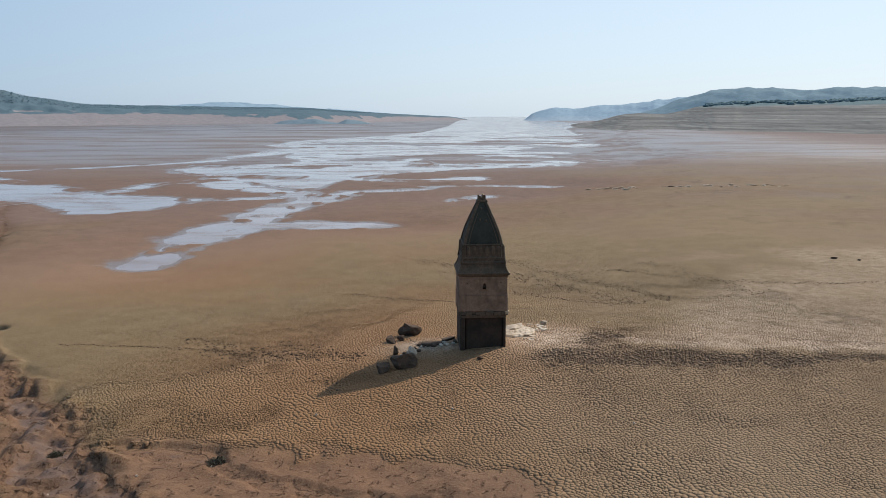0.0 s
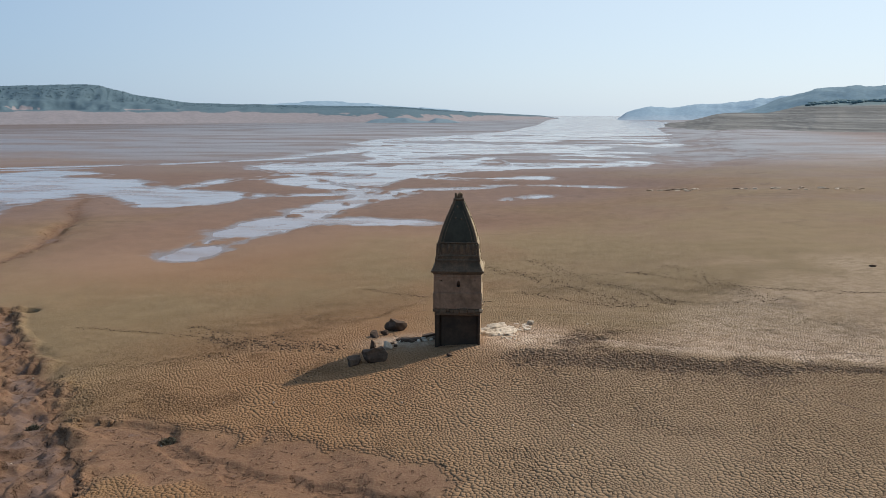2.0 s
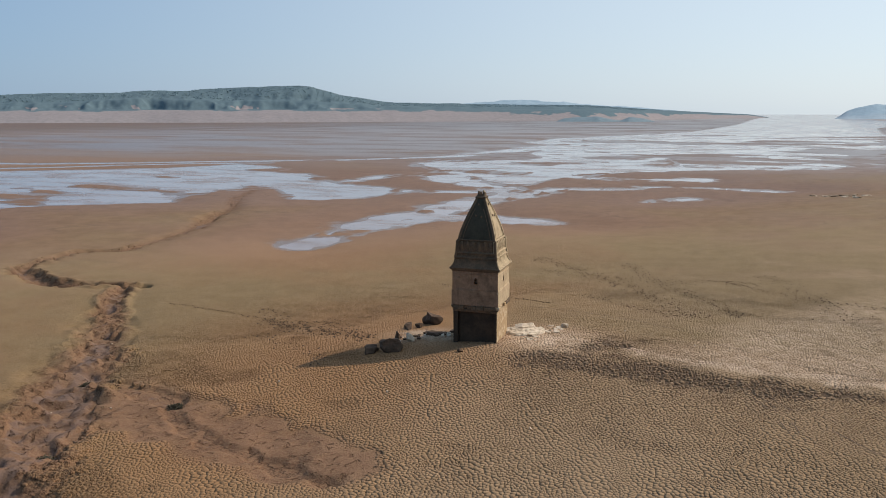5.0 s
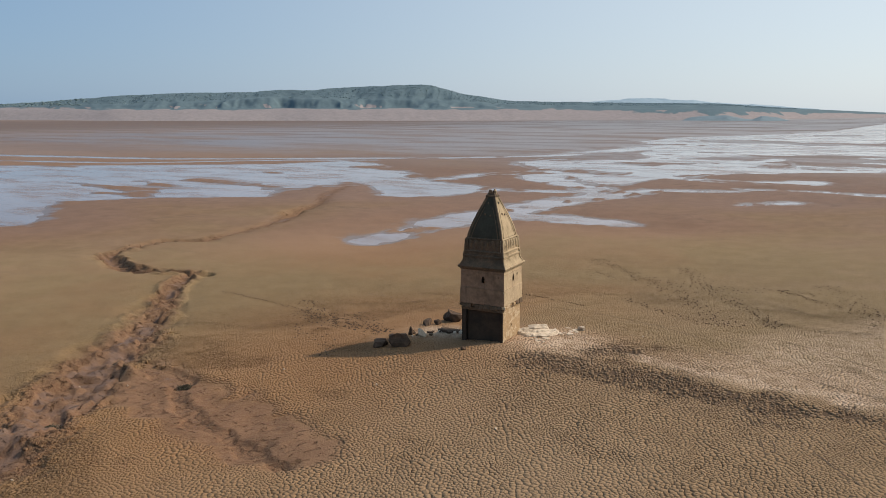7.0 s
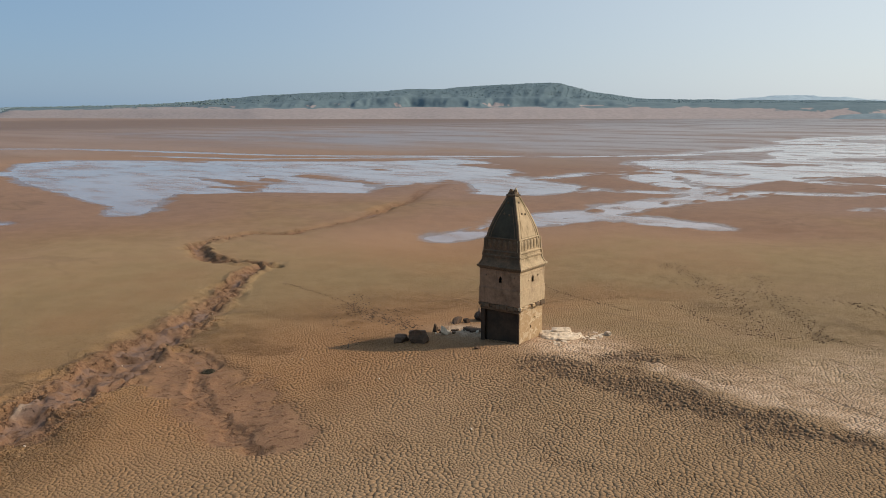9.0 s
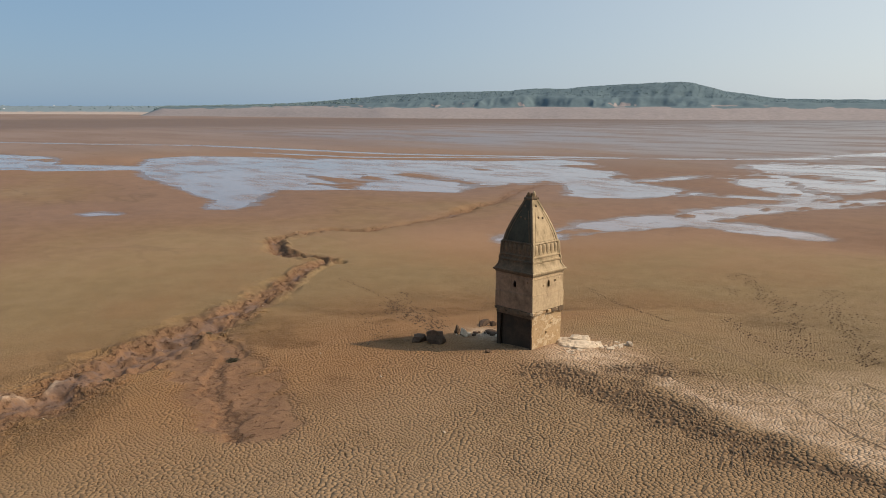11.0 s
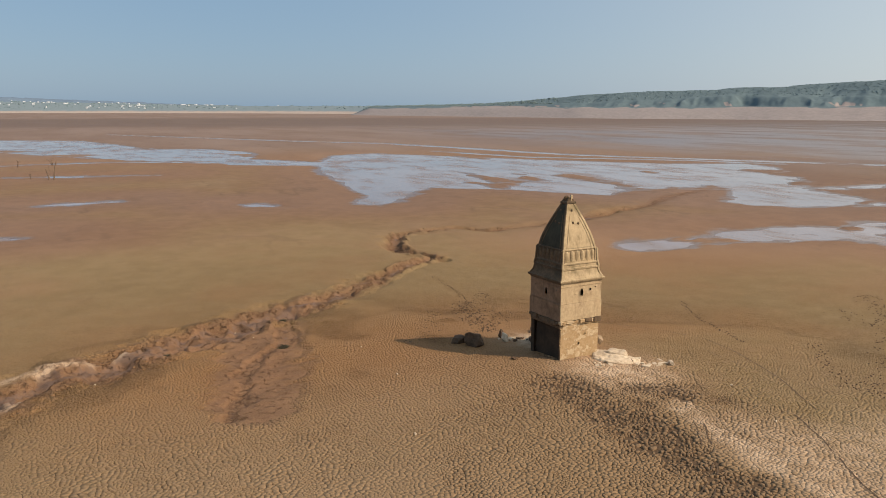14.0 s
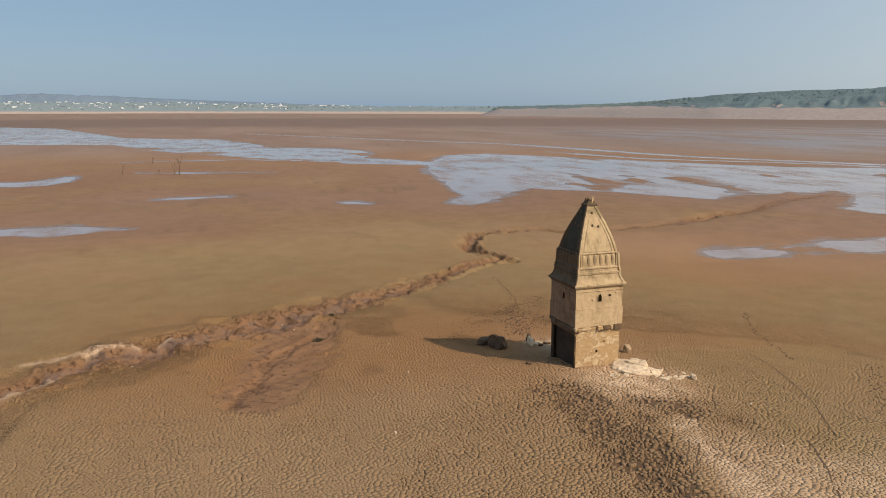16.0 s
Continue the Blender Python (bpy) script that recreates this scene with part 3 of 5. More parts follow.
def build_water(step=4):
    """One level sheet under the wet parts of the plan."""
    rows, cols = np.unique(np.r_[0:GX.shape[0]:step, GX.shape[0] - 1]), np.unique(np.r_[0:GX.shape[1]:step, GX.shape[1] - 1])
    w = WET
    for axis in (0, 1):         # the wettest place round each one
        w = np.maximum.reduce([np.roll(w, k, axis) for k in range(-step, step + 1)])
    X, Y, w = GX[np.ix_(rows, cols)], GY[np.ix_(rows, cols)], w[np.ix_(rows, cols)]
    n, m = X.shape
    wet = (w[:-1, :-1] > -5) | (w[1:, :-1] > -5) | (w[:-1, 1:] > -5) | (w[1:, 1:] > -5)
    i = (np.arange(n - 1)[:, None] * m + np.arange(m - 1)[None])[wet]
    used, faces = np.unique(np.stack([i, i + 1, i + m + 1, i + m], -1), return_inverse=True)
    verts = np.column_stack([X.ravel()[used], Y.ravel()[used], np.full(len(used), LEVEL)])
    return tagged(mesh_from("lake_water", verts.tolist(), faces.reshape(-1, 4).tolist(), WATER), "shallow grey water left in braided pools on the mud", "water", kind="structure")


build_water()


def plate_outlines(gap):
    """Corners of the cells round scattered seeds: for each number of corners, the seeds and the rings of their corners."""
    nx, ny = int(80 / gap), int(76 / gap)
    J, I = np.meshgrid(np.arange(nx), np.arange(ny))
    sx = -31 + (J + 0.5 * (I % 2) + (hash2(J, I, 201) - 0.5) * 0.85) * gap
    sy = 20 + (I + (hash2(J, I, 202) - 0.5) * 0.85) * gap
    sx, sy = sx + (vnoise(sx / 1.7, sy / 1.7, 203) - 0.5) * 0.9, sy + (vnoise(sx / 1.7, sy / 1.7, 204) - 0.5) * 0.9
    S = np.stack([sx, sy], -1)
    c = S[2:-2, 2:-2]
    near = np.stack([S[2 + i:ny - 2 + i, 2 + j:nx - 2 + j] - c for i in (-2, -1, 0, 1, 2) for j in (-2, -1, 0, 1, 2) if i or j], 2).reshape(-1, 24, 2)
    c = c.reshape(-1, 2)
    ok = np.hypot(c[:, 0] - 9, c[:, 1] - 49) < 50
    c, near = c[ok], near[ok]
    order = np.argsort((near ** 2).sum(-1), 1)[:, :13]
    near = np.take_along_axis(near, order[..., None], 1)
    half = (near ** 2).sum(-1) / 2
    p, q = np.array([(i, j) for i in range(13) for j in range(i)]).T
    out = collections.defaultdict(list)
    for at in range(0, len(c), 20000):
        n, h, o = near[at:at + 20000], half[at:at + 20000], c[at:at + 20000]
        det = n[:, p, 0] * n[:, q, 1] - n[:, p, 1] * n[:, q, 0]
        det = np.where(np.abs(det) < 1e-6, 1e-6, det)
        X = (h[:, p] * n[:, q, 1] - h[:, q] * n[:, p, 1]) / det
        Y = (n[:, p, 0] * h[:, q] - n[:, q, 0] * h[:, p]) / det
        good = np.hypot(X, Y) < gap * 2
        for k in range(13):
            good &= (X * n[:, k, None, 0] + Y * n[:, k, None, 1] <= h[:, k, None] + 1e-6) | (p == k) | (q == k)
        turn = np.where(good, np.arctan2(Y, X), 9.0)
        order = np.argsort(turn, 1)[:, :10]
        X, Y, count = np.take_along_axis(X, order, 1), np.take_along_axis(Y, order, 1), good.sum(1)
        for m in range(3, 11):
            pick = count == m
            out[m].append((o[pick], np.stack([X[pick, :m], Y[pick, :m]], -1) + o[pick, None]))
    return {m: tuple(np.concatenate(v) for v in zip(*parts)) for m, parts in out.items() if sum(len(v[0]) for v in parts)}


def build_plates(gap=0.235):
    """Plates of dried mud with open cracks between them, over the near part of the lake bed."""
    local = np.random.default_rng(207)
    cells = []
    for m, (mid, ring) in sorted(plate_outlines(gap).items()):
        h, zones = lake_bed(mid[:, 0], mid[:, 1])
        zones.pop("shore")
        zones["plated"] = plate_cover(mid[:, 0], mid[:, 1], zones)
        tr, strength = np.clip(zones["tramp"], 0, 1), zones["plated"]
        keep = (strength > 0.06) & (local.uniform(0, 1, len(h)) > 0.24 * smooth(0.25, 0.8, tr))
        mid, ring, h, tr, strength = mid[keep], ring[keep], h[keep], tr[keep], strength[keep]
        zones = {k: v[keep] for k, v in zones.items()}
        edge = (ring + np.roll(ring, 1, 1)) / 2         # each crack has its own width, the same seen from both sides
        q = hash2(np.round(edge[..., 0] * 25), np.round(edge[..., 1] * 25), 209)
        width = (0.0005 + 0.038 * smooth(0.49, 0.88, q) + (0.042 * tr)[:, None] * q) * (0.2 + 0.8 * strength)[:, None]
        inward = mid[:, None] - ring
        reach = np.linalg.norm(inward, axis=-1, keepdims=True)
        move = np.minimum(((width + np.roll(width, -1, 1)) * 0.75)[..., None], reach * 0.5)
        top = ring + inward / reach * move
        lean = local.normal(0, 1, (len(h), 1, 2)) * (0.004 + 0.07 * tr * strength)[:, None, None]
        sink = tr * strength * local.uniform(0, 1, len(h)) ** 2 * 0.09 + 0.005 * strength * local.uniform(0, 1, len(h))
        slope = ((top - mid[:, None]) * lean).sum(-1)
        rim = h[:, None] - sink[:, None] + slope - (0.0005 + 0.02 * tr * strength)[:, None] * local.uniform(0.3, 1.4, slope.shape)
        heart = np.concatenate([mid, (h - sink + 0.001)[:, None]], 1)[:, None]
        V = np.concatenate([heart, np.concatenate([top, rim[..., None]], -1), np.concatenate([top, np.broadcast_to((h - 0.17)[:, None, None], rim.shape + (1,))], -1)], 1)
        cells.append((m, V, zones))
    far = np.concatenate([np.hypot(V[:, 0, 0] - 12.5, V[:, 0, 1] - 35.5) for _, V, _ in cells])
    limit = np.sort(far)[280]           # the plates by the near edge of the plain are single pieces

    def put(name, groups):
        verts, loops, sizes, values, base = [], [], [], collections.defaultdict(list), 0
        for m, V, zones in groups:
            n = len(V)
            at = base + np.arange(n)[:, None] * (2 * m + 1)
            k = np.arange(m)
            fan = np.stack([k * 0, 1 + k, 1 + (k + 1) % m], -1).ravel()
            skirt = np.stack([1 + k, 1 + m + k, 1 + m + (k + 1) % m, 1 + (k + 1) % m], -1).ravel()
            loops.append((at + np.concatenate([fan, skirt])[None]).ravel())
            sizes.append(np.tile([3] * m + [4] * m, n))
            verts.append(V.reshape(-1, 3))
            for key, v in zones.items():
                values[key].append(np.repeat(v, 2 * m + 1))
            base += n * (2 * m + 1)
        loops, sizes, verts = np.concatenate(loops), np.concatenate(sizes), np.concatenate(verts)
        me = bpy.data.meshes.new(name)
        me.vertices.add(len(verts))
        me.vertices.foreach_set("co", verts.astype(np.float32).ravel())
        me.loops.add(loops.size)
        me.loops.foreach_set("vertex_index", loops.astype(np.int32))
        me.polygons.add(len(sizes))
        me.polygons.foreach_set("loop_start", (np.cumsum(sizes) - sizes).astype(np.int32))
        me.update(calc_edges=True)
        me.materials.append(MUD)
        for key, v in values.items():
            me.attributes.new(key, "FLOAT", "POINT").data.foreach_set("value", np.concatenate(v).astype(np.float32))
        ob = new(name, me)
        ob.parent = ground
        return ob

    rest = []
    for m, V, zones in cells:
        single = np.hypot(V[:, 0, 0] - 12.5, V[:, 0, 1] - 35.5) < limit
        rest.append((m, V[~single], {k: v[~single] for k, v in zones.items()}))
        for i in np.flatnonzero(single):
            put("mud_plate", [(m, V[i:i + 1], {k: v[i:i + 1] for k, v in zones.items()})])
    tagged(put("mud_plates", rest), "flat plates of cracked dry brown mud", kind="stuff")


build_plates()

TRAILS = [      # dark flat ribbons painted as shaded cracks and trodden lines: places, width
    ([(-6, 69.6), (-2.5, 72), (3.8, 74.8), (11.8, 72.3), (17.2, 69.6), (20, 68)], 0.11), ([(-20, 74.5), (-11, 72), (-4.7, 70.3)], 0.07),
    ([(27.2, 47), (25.2, 53), (22.2, 57), (18.7, 59.8)], 0.1), ([(26.6, 47), (24.6, 53), (21.6, 56.8), (18.2, 59.5)], 0.08),
    ([(25, 71), (36, 62), (44, 50)], 0.09), ([(-8.5, 53.5), (-5.8, 50.9), (-4.8, 49.6)], 0.08),
    ([(20, 66), (23.5, 64.2), (29.7, 60.5), (42, 56.5), (60, 52)], 0.11), ([(22, 57.5), (24.8, 54.5), (28, 49.7), (31, 45.6)], 0.1), ([(6.5, 72), (12, 71), (19, 72.5)], 0.06),
]
HOOFS = [       # places, spread to the sides, steps a metre
    ([(-20, 64.3), (-15.7, 61.8), (-11.8, 61), (-6.1, 59.4)], 1.1, 12), ([(-23, 68), (-16.5, 64), (-6, 58.6)], 0.9, 7), ([(-34, 67), (-27, 66.2), (-20, 64.6)], 0.2, 3),
    ([(-2.6, 105), (6.6, 95.2), (13.4, 85.6), (20.2, 74)], 1.3, 8), ([(9.6, 103), (14, 93.5), (18.9, 84.2), (24, 75.5)], 1.1, 7), ([(-9.6, 85), (-3.5, 81.1), (5.6, 77.5)], 0.25, 4),
    ([(8, 83), (13.4, 77.6), (18.4, 74)], 0.6, 5), ([(26, 96), (30, 86), (33, 76)], 1.4, 5), ([(22, 92), (30, 84), (42, 80), (54, 81)], 0.5, 4), ([(0, 96), (12, 92), (26, 91)], 1.6, 4),
    ([(-18, 59), (-12, 56.5), (-7, 52)], 1.3, 4), ([(-14.1, 65.4), (-11, 62.5), (-8, 61.2)], 1.5, 8),
]


def along(pts, step):
    """Places and directions along a smooth line through pts."""
    pts = np.array([pts[0], *pts, pts[-1]], float)
    out = []
    for k in range(1, len(pts) - 2):
        p0, p1, p2, p3 = pts[k - 1:k + 3]
        n = max(2, int(np.hypot(*(p2 - p1)) / step))
        for t in np.arange(n) / n:
            out.append(0.5 * (2 * p1 + (p2 - p0) * t + (2 * p0 - 5 * p1 + 4 * p2 - p3) * t * t + (3 * p1 - p0 - 3 * p2 + p3) * t ** 3))
    out = np.array(out)
    d = np.gradient(out, axis=0)
    return out, d / np.linalg.norm(d, axis=1, keepdims=True)


def build_trails():
    local = np.random.default_rng(51)
    for pts, width in TRAILS:
        p, d = along(pts, 0.22)
        side = np.stack([-d[:, 1], d[:, 0]], -1)
        p = p + side * ((fbm(p[:, 0] / 1.2, p[:, 1] / 1.2, 77, 3) - 0.5) * 0.3)[:, None]
        w = width * 0.4 * local.uniform(0.45, 1.1, len(p))[:, None]
        left, right = p + side * w, p - side * w
        xy = np.stack([left, right], 1).reshape(-1, 2)
        z = lake_bed(xy[:, 0], xy[:, 1])[0] + 0.02
        open_at = fbm(p[:, 0] / 2.5, p[:, 1] / 2.5, 79, 2) > 0.3
        faces = [(2 * k, 2 * k + 1, 2 * k + 3, 2 * k + 2) for k in range(len(p) - 1) if open_at[k]]
        tagged(mesh_from("trail", np.column_stack([xy, z]).tolist(), faces, CREVICE), "narrow dark crack line across the mud", "crack", kind="structure")
    # Prints sit on the mud; dark colour stands in for shade in them.
    spots, faces = [], []
    for pts, spread_, rate in HOOFS:
        p, d = along(pts, 1.0 / rate)
        side = np.stack([-d[:, 1], d[:, 0]], -1)
        p = p + side * local.normal(0, 1, (len(p), 1)) * spread_ * 0.6 + local.normal(0, 0.06, p.shape)
        for (x, y), (dx, dy) in zip(p, d):
            r = local.uniform(0.03, 0.07)
            n = 25 * len(spots)
            ring = [(math.cos(a), math.sin(a)) for a in np.arange(8) * math.pi / 4 + local.uniform(0, 1)]
            pts2 = np.array([(x + (c * dx * 1.3 - q * dy) * r * f, y + (c * dy * 1.3 + q * dx) * r * f) for f in (1.35, 0.95, 0.55) for c, q in ring] + [(x, y)])
            spots.append(pts2)
            for f in (0, 8):
                faces += [(n + f + k, n + f + (k + 1) % 8, n + f + 8 + (k + 1) % 8, n + f + 8 + k) for k in range(8)]
            faces += [(n + 16 + k, n + 16 + (k + 1) % 8, n + 24) for k in range(8)]
    spots = np.concatenate(spots)
    lift = np.tile([-0.02] * 8 + [0.04] * 8 + [0.02] * 8 + [0.015], len(spots) // 25)
    verts = np.column_stack([spots, lake_bed(spots[:, 0], spots[:, 1])[0] + lift]).tolist()
    tagged(mesh_from("hoof_prints", verts, faces, CREVICE), "dark hoof prints pressed into drying mud", "tracks", kind="stuff")


build_trails()


def height_at(x, y):
    return float(lake_bed(np.array([[float(x)]]), np.array([[float(y)]]))[0][0, 0])


# ---- distant land ----
def ridge(name, label, az, crest, near, deep, back, material, seed, rough=0.18, terrace=0.0, cliff=0.0, cliff_at=0.06, rows=64, cols=340, start=-4.0, leafy=None, bumps=0.1):
    """Land that rises from a foot line. az: bearings (degrees left of +y); crest: heights; near: distances of the foot; deep: metres from the foot to the crest."""
    A = np.linspace(az[0], az[-1], cols)
    soft = np.hanning(max(7, cols // 35) + 2)
    soft = soft / soft.sum()

    def eased(values):
        line = np.interp(A, az, values)
        half = len(soft) // 2
        return np.convolve(np.pad(line, (half, len(soft) - 1 - half), "edge"), soft, "valid")

    top = eased(crest)
    top = top + np.clip(top, 0, 200) * bumps * (fbm(A / 1.3, A * 0, seed + 15, 5) - 0.5)
    foot = eased(near) * (1 + 0.02 * (fbm(A / 3, A * 0, seed + 5, 4) - 0.5))
    T = np.linspace(0, 1, rows)[:, None] ** 1.3
    R = foot[None] + T * (deep + back)
    AA = np.radians(np.broadcast_to(A[None], R.shape))
    X, Y = -R * np.sin(AA), R * np.cos(AA)
    rise = smooth(0, deep, R - foot[None])
    fall = 1 - 0.6 * smooth(deep, deep + back, R - foot[None])
    gull = fbm(X / 45, Y / 45, seed, 5) - 0.5
    up = np.clip(rise + gull * rough * np.minimum(rise * 6, 1), 0, 1.15)
    if cliff:
        face = smooth(0, cliff_at, (R - foot[None]) / deep + gull * 0.035 + (fbm(X / 13, Y / 13, seed + 3, 4) - 0.5) * 0.05)
        up = np.maximum(up * (1 - cliff) + cliff * face, 0)
        Z = start + (np.minimum(top, 32)[None] - start) * cliff * face + np.maximum(top[None] - start - (np.minimum(top, 32)[None] - start) * cliff, 0) * np.clip(rise + gull * rough, 0, 1.1)
    else:
        Z = start + (top[None] - start) * up
    Z = start + (Z - start) * fall
    if terrace:
        q = Z / terrace + fbm(X / 70, Y / 70, seed + 9, 4) * 4
        f = q - np.floor(q)
        Z = Z + (smooth(0.5, 1.0, f) - f) * terrace * 0.9 * smooth(0.25, 0.6, fbm(X / 120, Y / 50, seed + 21, 3))
    edge = smooth(0, 0.03, (A - A[0]) / (A[-1] - A[0])) * smooth(0, 0.03, (A[-1] - A) / (A[-1] - A[0]))
    Z = start + (Z - start) * edge[None]
    ob = tagged(grid_mesh(name, X, Y, Z, material), label, "hill", kind="structure")
    layer = ob.data.attributes.new("veg", "FLOAT", "POINT")
    veg = (Z - start) / max(crest)
    if leafy:
        veg = veg + np.interp(A, leafy[0], leafy[1])[None]
    layer.data.foreach_set("value", veg.astype(np.float32).ravel())
    return X, Y, Z


# Distance haze is painted into these hill colours: bluer, greyer, lighter.
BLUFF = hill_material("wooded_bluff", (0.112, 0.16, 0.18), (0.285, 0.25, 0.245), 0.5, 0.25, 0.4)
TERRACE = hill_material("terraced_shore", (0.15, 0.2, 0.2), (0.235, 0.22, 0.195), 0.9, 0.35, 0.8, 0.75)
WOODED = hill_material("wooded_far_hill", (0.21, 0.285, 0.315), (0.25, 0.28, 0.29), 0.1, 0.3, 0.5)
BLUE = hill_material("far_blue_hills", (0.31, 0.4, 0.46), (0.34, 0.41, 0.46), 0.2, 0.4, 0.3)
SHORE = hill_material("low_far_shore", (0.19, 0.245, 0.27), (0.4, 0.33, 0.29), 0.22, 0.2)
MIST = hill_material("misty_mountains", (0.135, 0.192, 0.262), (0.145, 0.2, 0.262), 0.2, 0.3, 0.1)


def foliage_material(name, light, dark):
    m = Nodes(name)
    col = m.mix(m.ramp(m.noise(0.05, 4), 0.35, 0.65), dark, light)
    col = m.mix(m.ramp(m.noise(0.9, 3), 0.4, 0.7, 0.0, 0.4), col, tuple(c * 0.75 for c in dark))
    return m.set(Base_Color=col, Roughness=1.0, Specular_IOR_Level=0.05)


# The same haze tints the colours of far crowns and house walls.
WOODS = foliage_material("woodland", (0.185, 0.255, 0.275), (0.16, 0.225, 0.245))
GROVE = foliage_material("hazy_grove", (0.165, 0.22, 0.215), (0.14, 0.19, 0.19))
LIMEWASH = stone_material("limewashed_walls", (0.6, 0.62, 0.64), (0.5, 0.53, 0.56), (0.36, 0.39, 0.42), 0.62)

def bluff(name, label, az, crest, near, material, seed, leafy, cols=900, rows=96, start=-4.0, deep=420.0):
    """A long bluff: a pale sloping bench above the lake, gullied scarps between wooded spurs, and a wooded back."""
    A = np.linspace(az[0], az[-1], cols)
    soft = np.hanning(23)
    soft = soft / soft.sum()
    top, foot = (np.convolve(np.pad(np.interp(A, az, v), 11, "edge"), soft, "valid") for v in (crest, near))
    top = top * (1 + 0.06 * (fbm(A / 1.3, A * 0, seed + 15, 5) - 0.5))
    T = np.linspace(0, 1, rows)[:, None]
    R = foot[None] + T * deep
    AA = np.radians(np.broadcast_to(A[None], R.shape))
    X, Y = -R * np.sin(AA), R * np.cos(AA)
    span = A[None] * 27.0                                  # metres along the shore
    spur = 1 - np.abs(2 * fbm(span / 75 + T * 0.8, T * 1.5 + span * 0, seed, 4) - 1)
    nick = fbm(X / 30, Y / 30, seed + 3, 5) - 0.5
    d = T * deep
    bench = np.minimum(23.0, 0.75 * top)[None]
    lip = np.minimum(bench + (top[None] - bench) * (0.25 + 0.4 * fbm(span / 160, T * 0 + span * 0, seed + 7, 3)), top[None])
    at = 150 + 75 * (0.72 - spur) + 34 * nick
    Z = start + (bench - start) * smooth(0, 150, d + 10 * nick) ** 0.8 + (lip - bench) * smooth(at, at + 34 + 26 * spur, d) + (top[None] - lip) * smooth(at + 40, 300, d)
    Z = Z + 3.5 * nick * smooth(120, 190, d) * smooth(at + 110, at + 20, d) - np.maximum(top, 10)[None] * 0.5 * smooth(320, deep, d)
    edge = smooth(0, 0.03, (A - A[0]) / (A[-1] - A[0])) * smooth(0, 0.03, (A[-1] - A) / (A[-1] - A[0]))
    Z = start + (Z - start) * edge[None]
    ob = tagged(grid_mesh(name, X, Y, Z, material), label, "hill", kind="structure")
    steep = smooth(at - 8, at + 6, d) * smooth(at + 46, at + 18, d + 30 * nick) * smooth(0.47, 0.62, fbm(span / 26, T * 7 + span * 0, seed + 9, 4) + 0.3 * (fbm(span / 150, T * 0 + span * 0, seed + 11, 2) - 0.5))
    veg = smooth(at - 34, at + 2, d + 24 * nick) * (1 - 0.65 * steep) + np.interp(A, leafy[0], leafy[1])[None] * smooth(4, 20, Z + 22 * nick)
    ob.data.attributes.new("veg", "FLOAT", "POINT").data.foreach_set("value", veg.astype(np.float32).ravel())
    return X, Y, Z


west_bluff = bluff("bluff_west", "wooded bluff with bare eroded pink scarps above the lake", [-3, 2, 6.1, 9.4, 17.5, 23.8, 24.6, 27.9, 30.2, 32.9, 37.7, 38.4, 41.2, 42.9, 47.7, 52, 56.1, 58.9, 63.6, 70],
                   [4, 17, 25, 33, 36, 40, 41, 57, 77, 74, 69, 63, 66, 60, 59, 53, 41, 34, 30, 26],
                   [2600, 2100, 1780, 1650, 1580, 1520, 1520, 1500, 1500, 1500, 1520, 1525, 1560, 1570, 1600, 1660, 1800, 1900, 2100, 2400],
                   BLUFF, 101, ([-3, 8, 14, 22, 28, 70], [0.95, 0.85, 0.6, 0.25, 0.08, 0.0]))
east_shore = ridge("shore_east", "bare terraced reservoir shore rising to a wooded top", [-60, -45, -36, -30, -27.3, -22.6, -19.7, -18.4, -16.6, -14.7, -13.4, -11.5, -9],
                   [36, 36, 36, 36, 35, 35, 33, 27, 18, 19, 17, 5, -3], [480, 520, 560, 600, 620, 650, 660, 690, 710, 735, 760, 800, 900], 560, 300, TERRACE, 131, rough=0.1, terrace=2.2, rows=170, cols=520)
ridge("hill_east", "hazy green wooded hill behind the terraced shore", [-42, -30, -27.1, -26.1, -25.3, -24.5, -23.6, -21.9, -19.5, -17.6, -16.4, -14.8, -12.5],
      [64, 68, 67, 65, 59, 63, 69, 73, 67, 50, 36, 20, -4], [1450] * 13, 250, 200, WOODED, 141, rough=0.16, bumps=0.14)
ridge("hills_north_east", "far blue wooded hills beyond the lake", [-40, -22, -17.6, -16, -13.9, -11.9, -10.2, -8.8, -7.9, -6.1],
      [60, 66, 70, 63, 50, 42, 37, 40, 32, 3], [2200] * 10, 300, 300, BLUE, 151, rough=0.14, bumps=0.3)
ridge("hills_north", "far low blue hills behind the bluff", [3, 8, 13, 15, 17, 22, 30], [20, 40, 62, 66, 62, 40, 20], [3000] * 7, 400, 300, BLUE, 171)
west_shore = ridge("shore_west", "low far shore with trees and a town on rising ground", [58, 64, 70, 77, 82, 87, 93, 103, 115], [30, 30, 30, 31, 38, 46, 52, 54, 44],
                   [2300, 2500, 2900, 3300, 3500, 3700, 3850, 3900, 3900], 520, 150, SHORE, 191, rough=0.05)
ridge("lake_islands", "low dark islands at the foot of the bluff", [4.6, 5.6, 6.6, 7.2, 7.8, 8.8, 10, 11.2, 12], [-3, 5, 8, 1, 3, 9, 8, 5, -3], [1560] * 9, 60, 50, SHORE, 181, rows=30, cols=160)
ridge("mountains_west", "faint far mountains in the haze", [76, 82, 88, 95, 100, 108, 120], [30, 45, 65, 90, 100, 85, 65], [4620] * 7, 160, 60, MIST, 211)


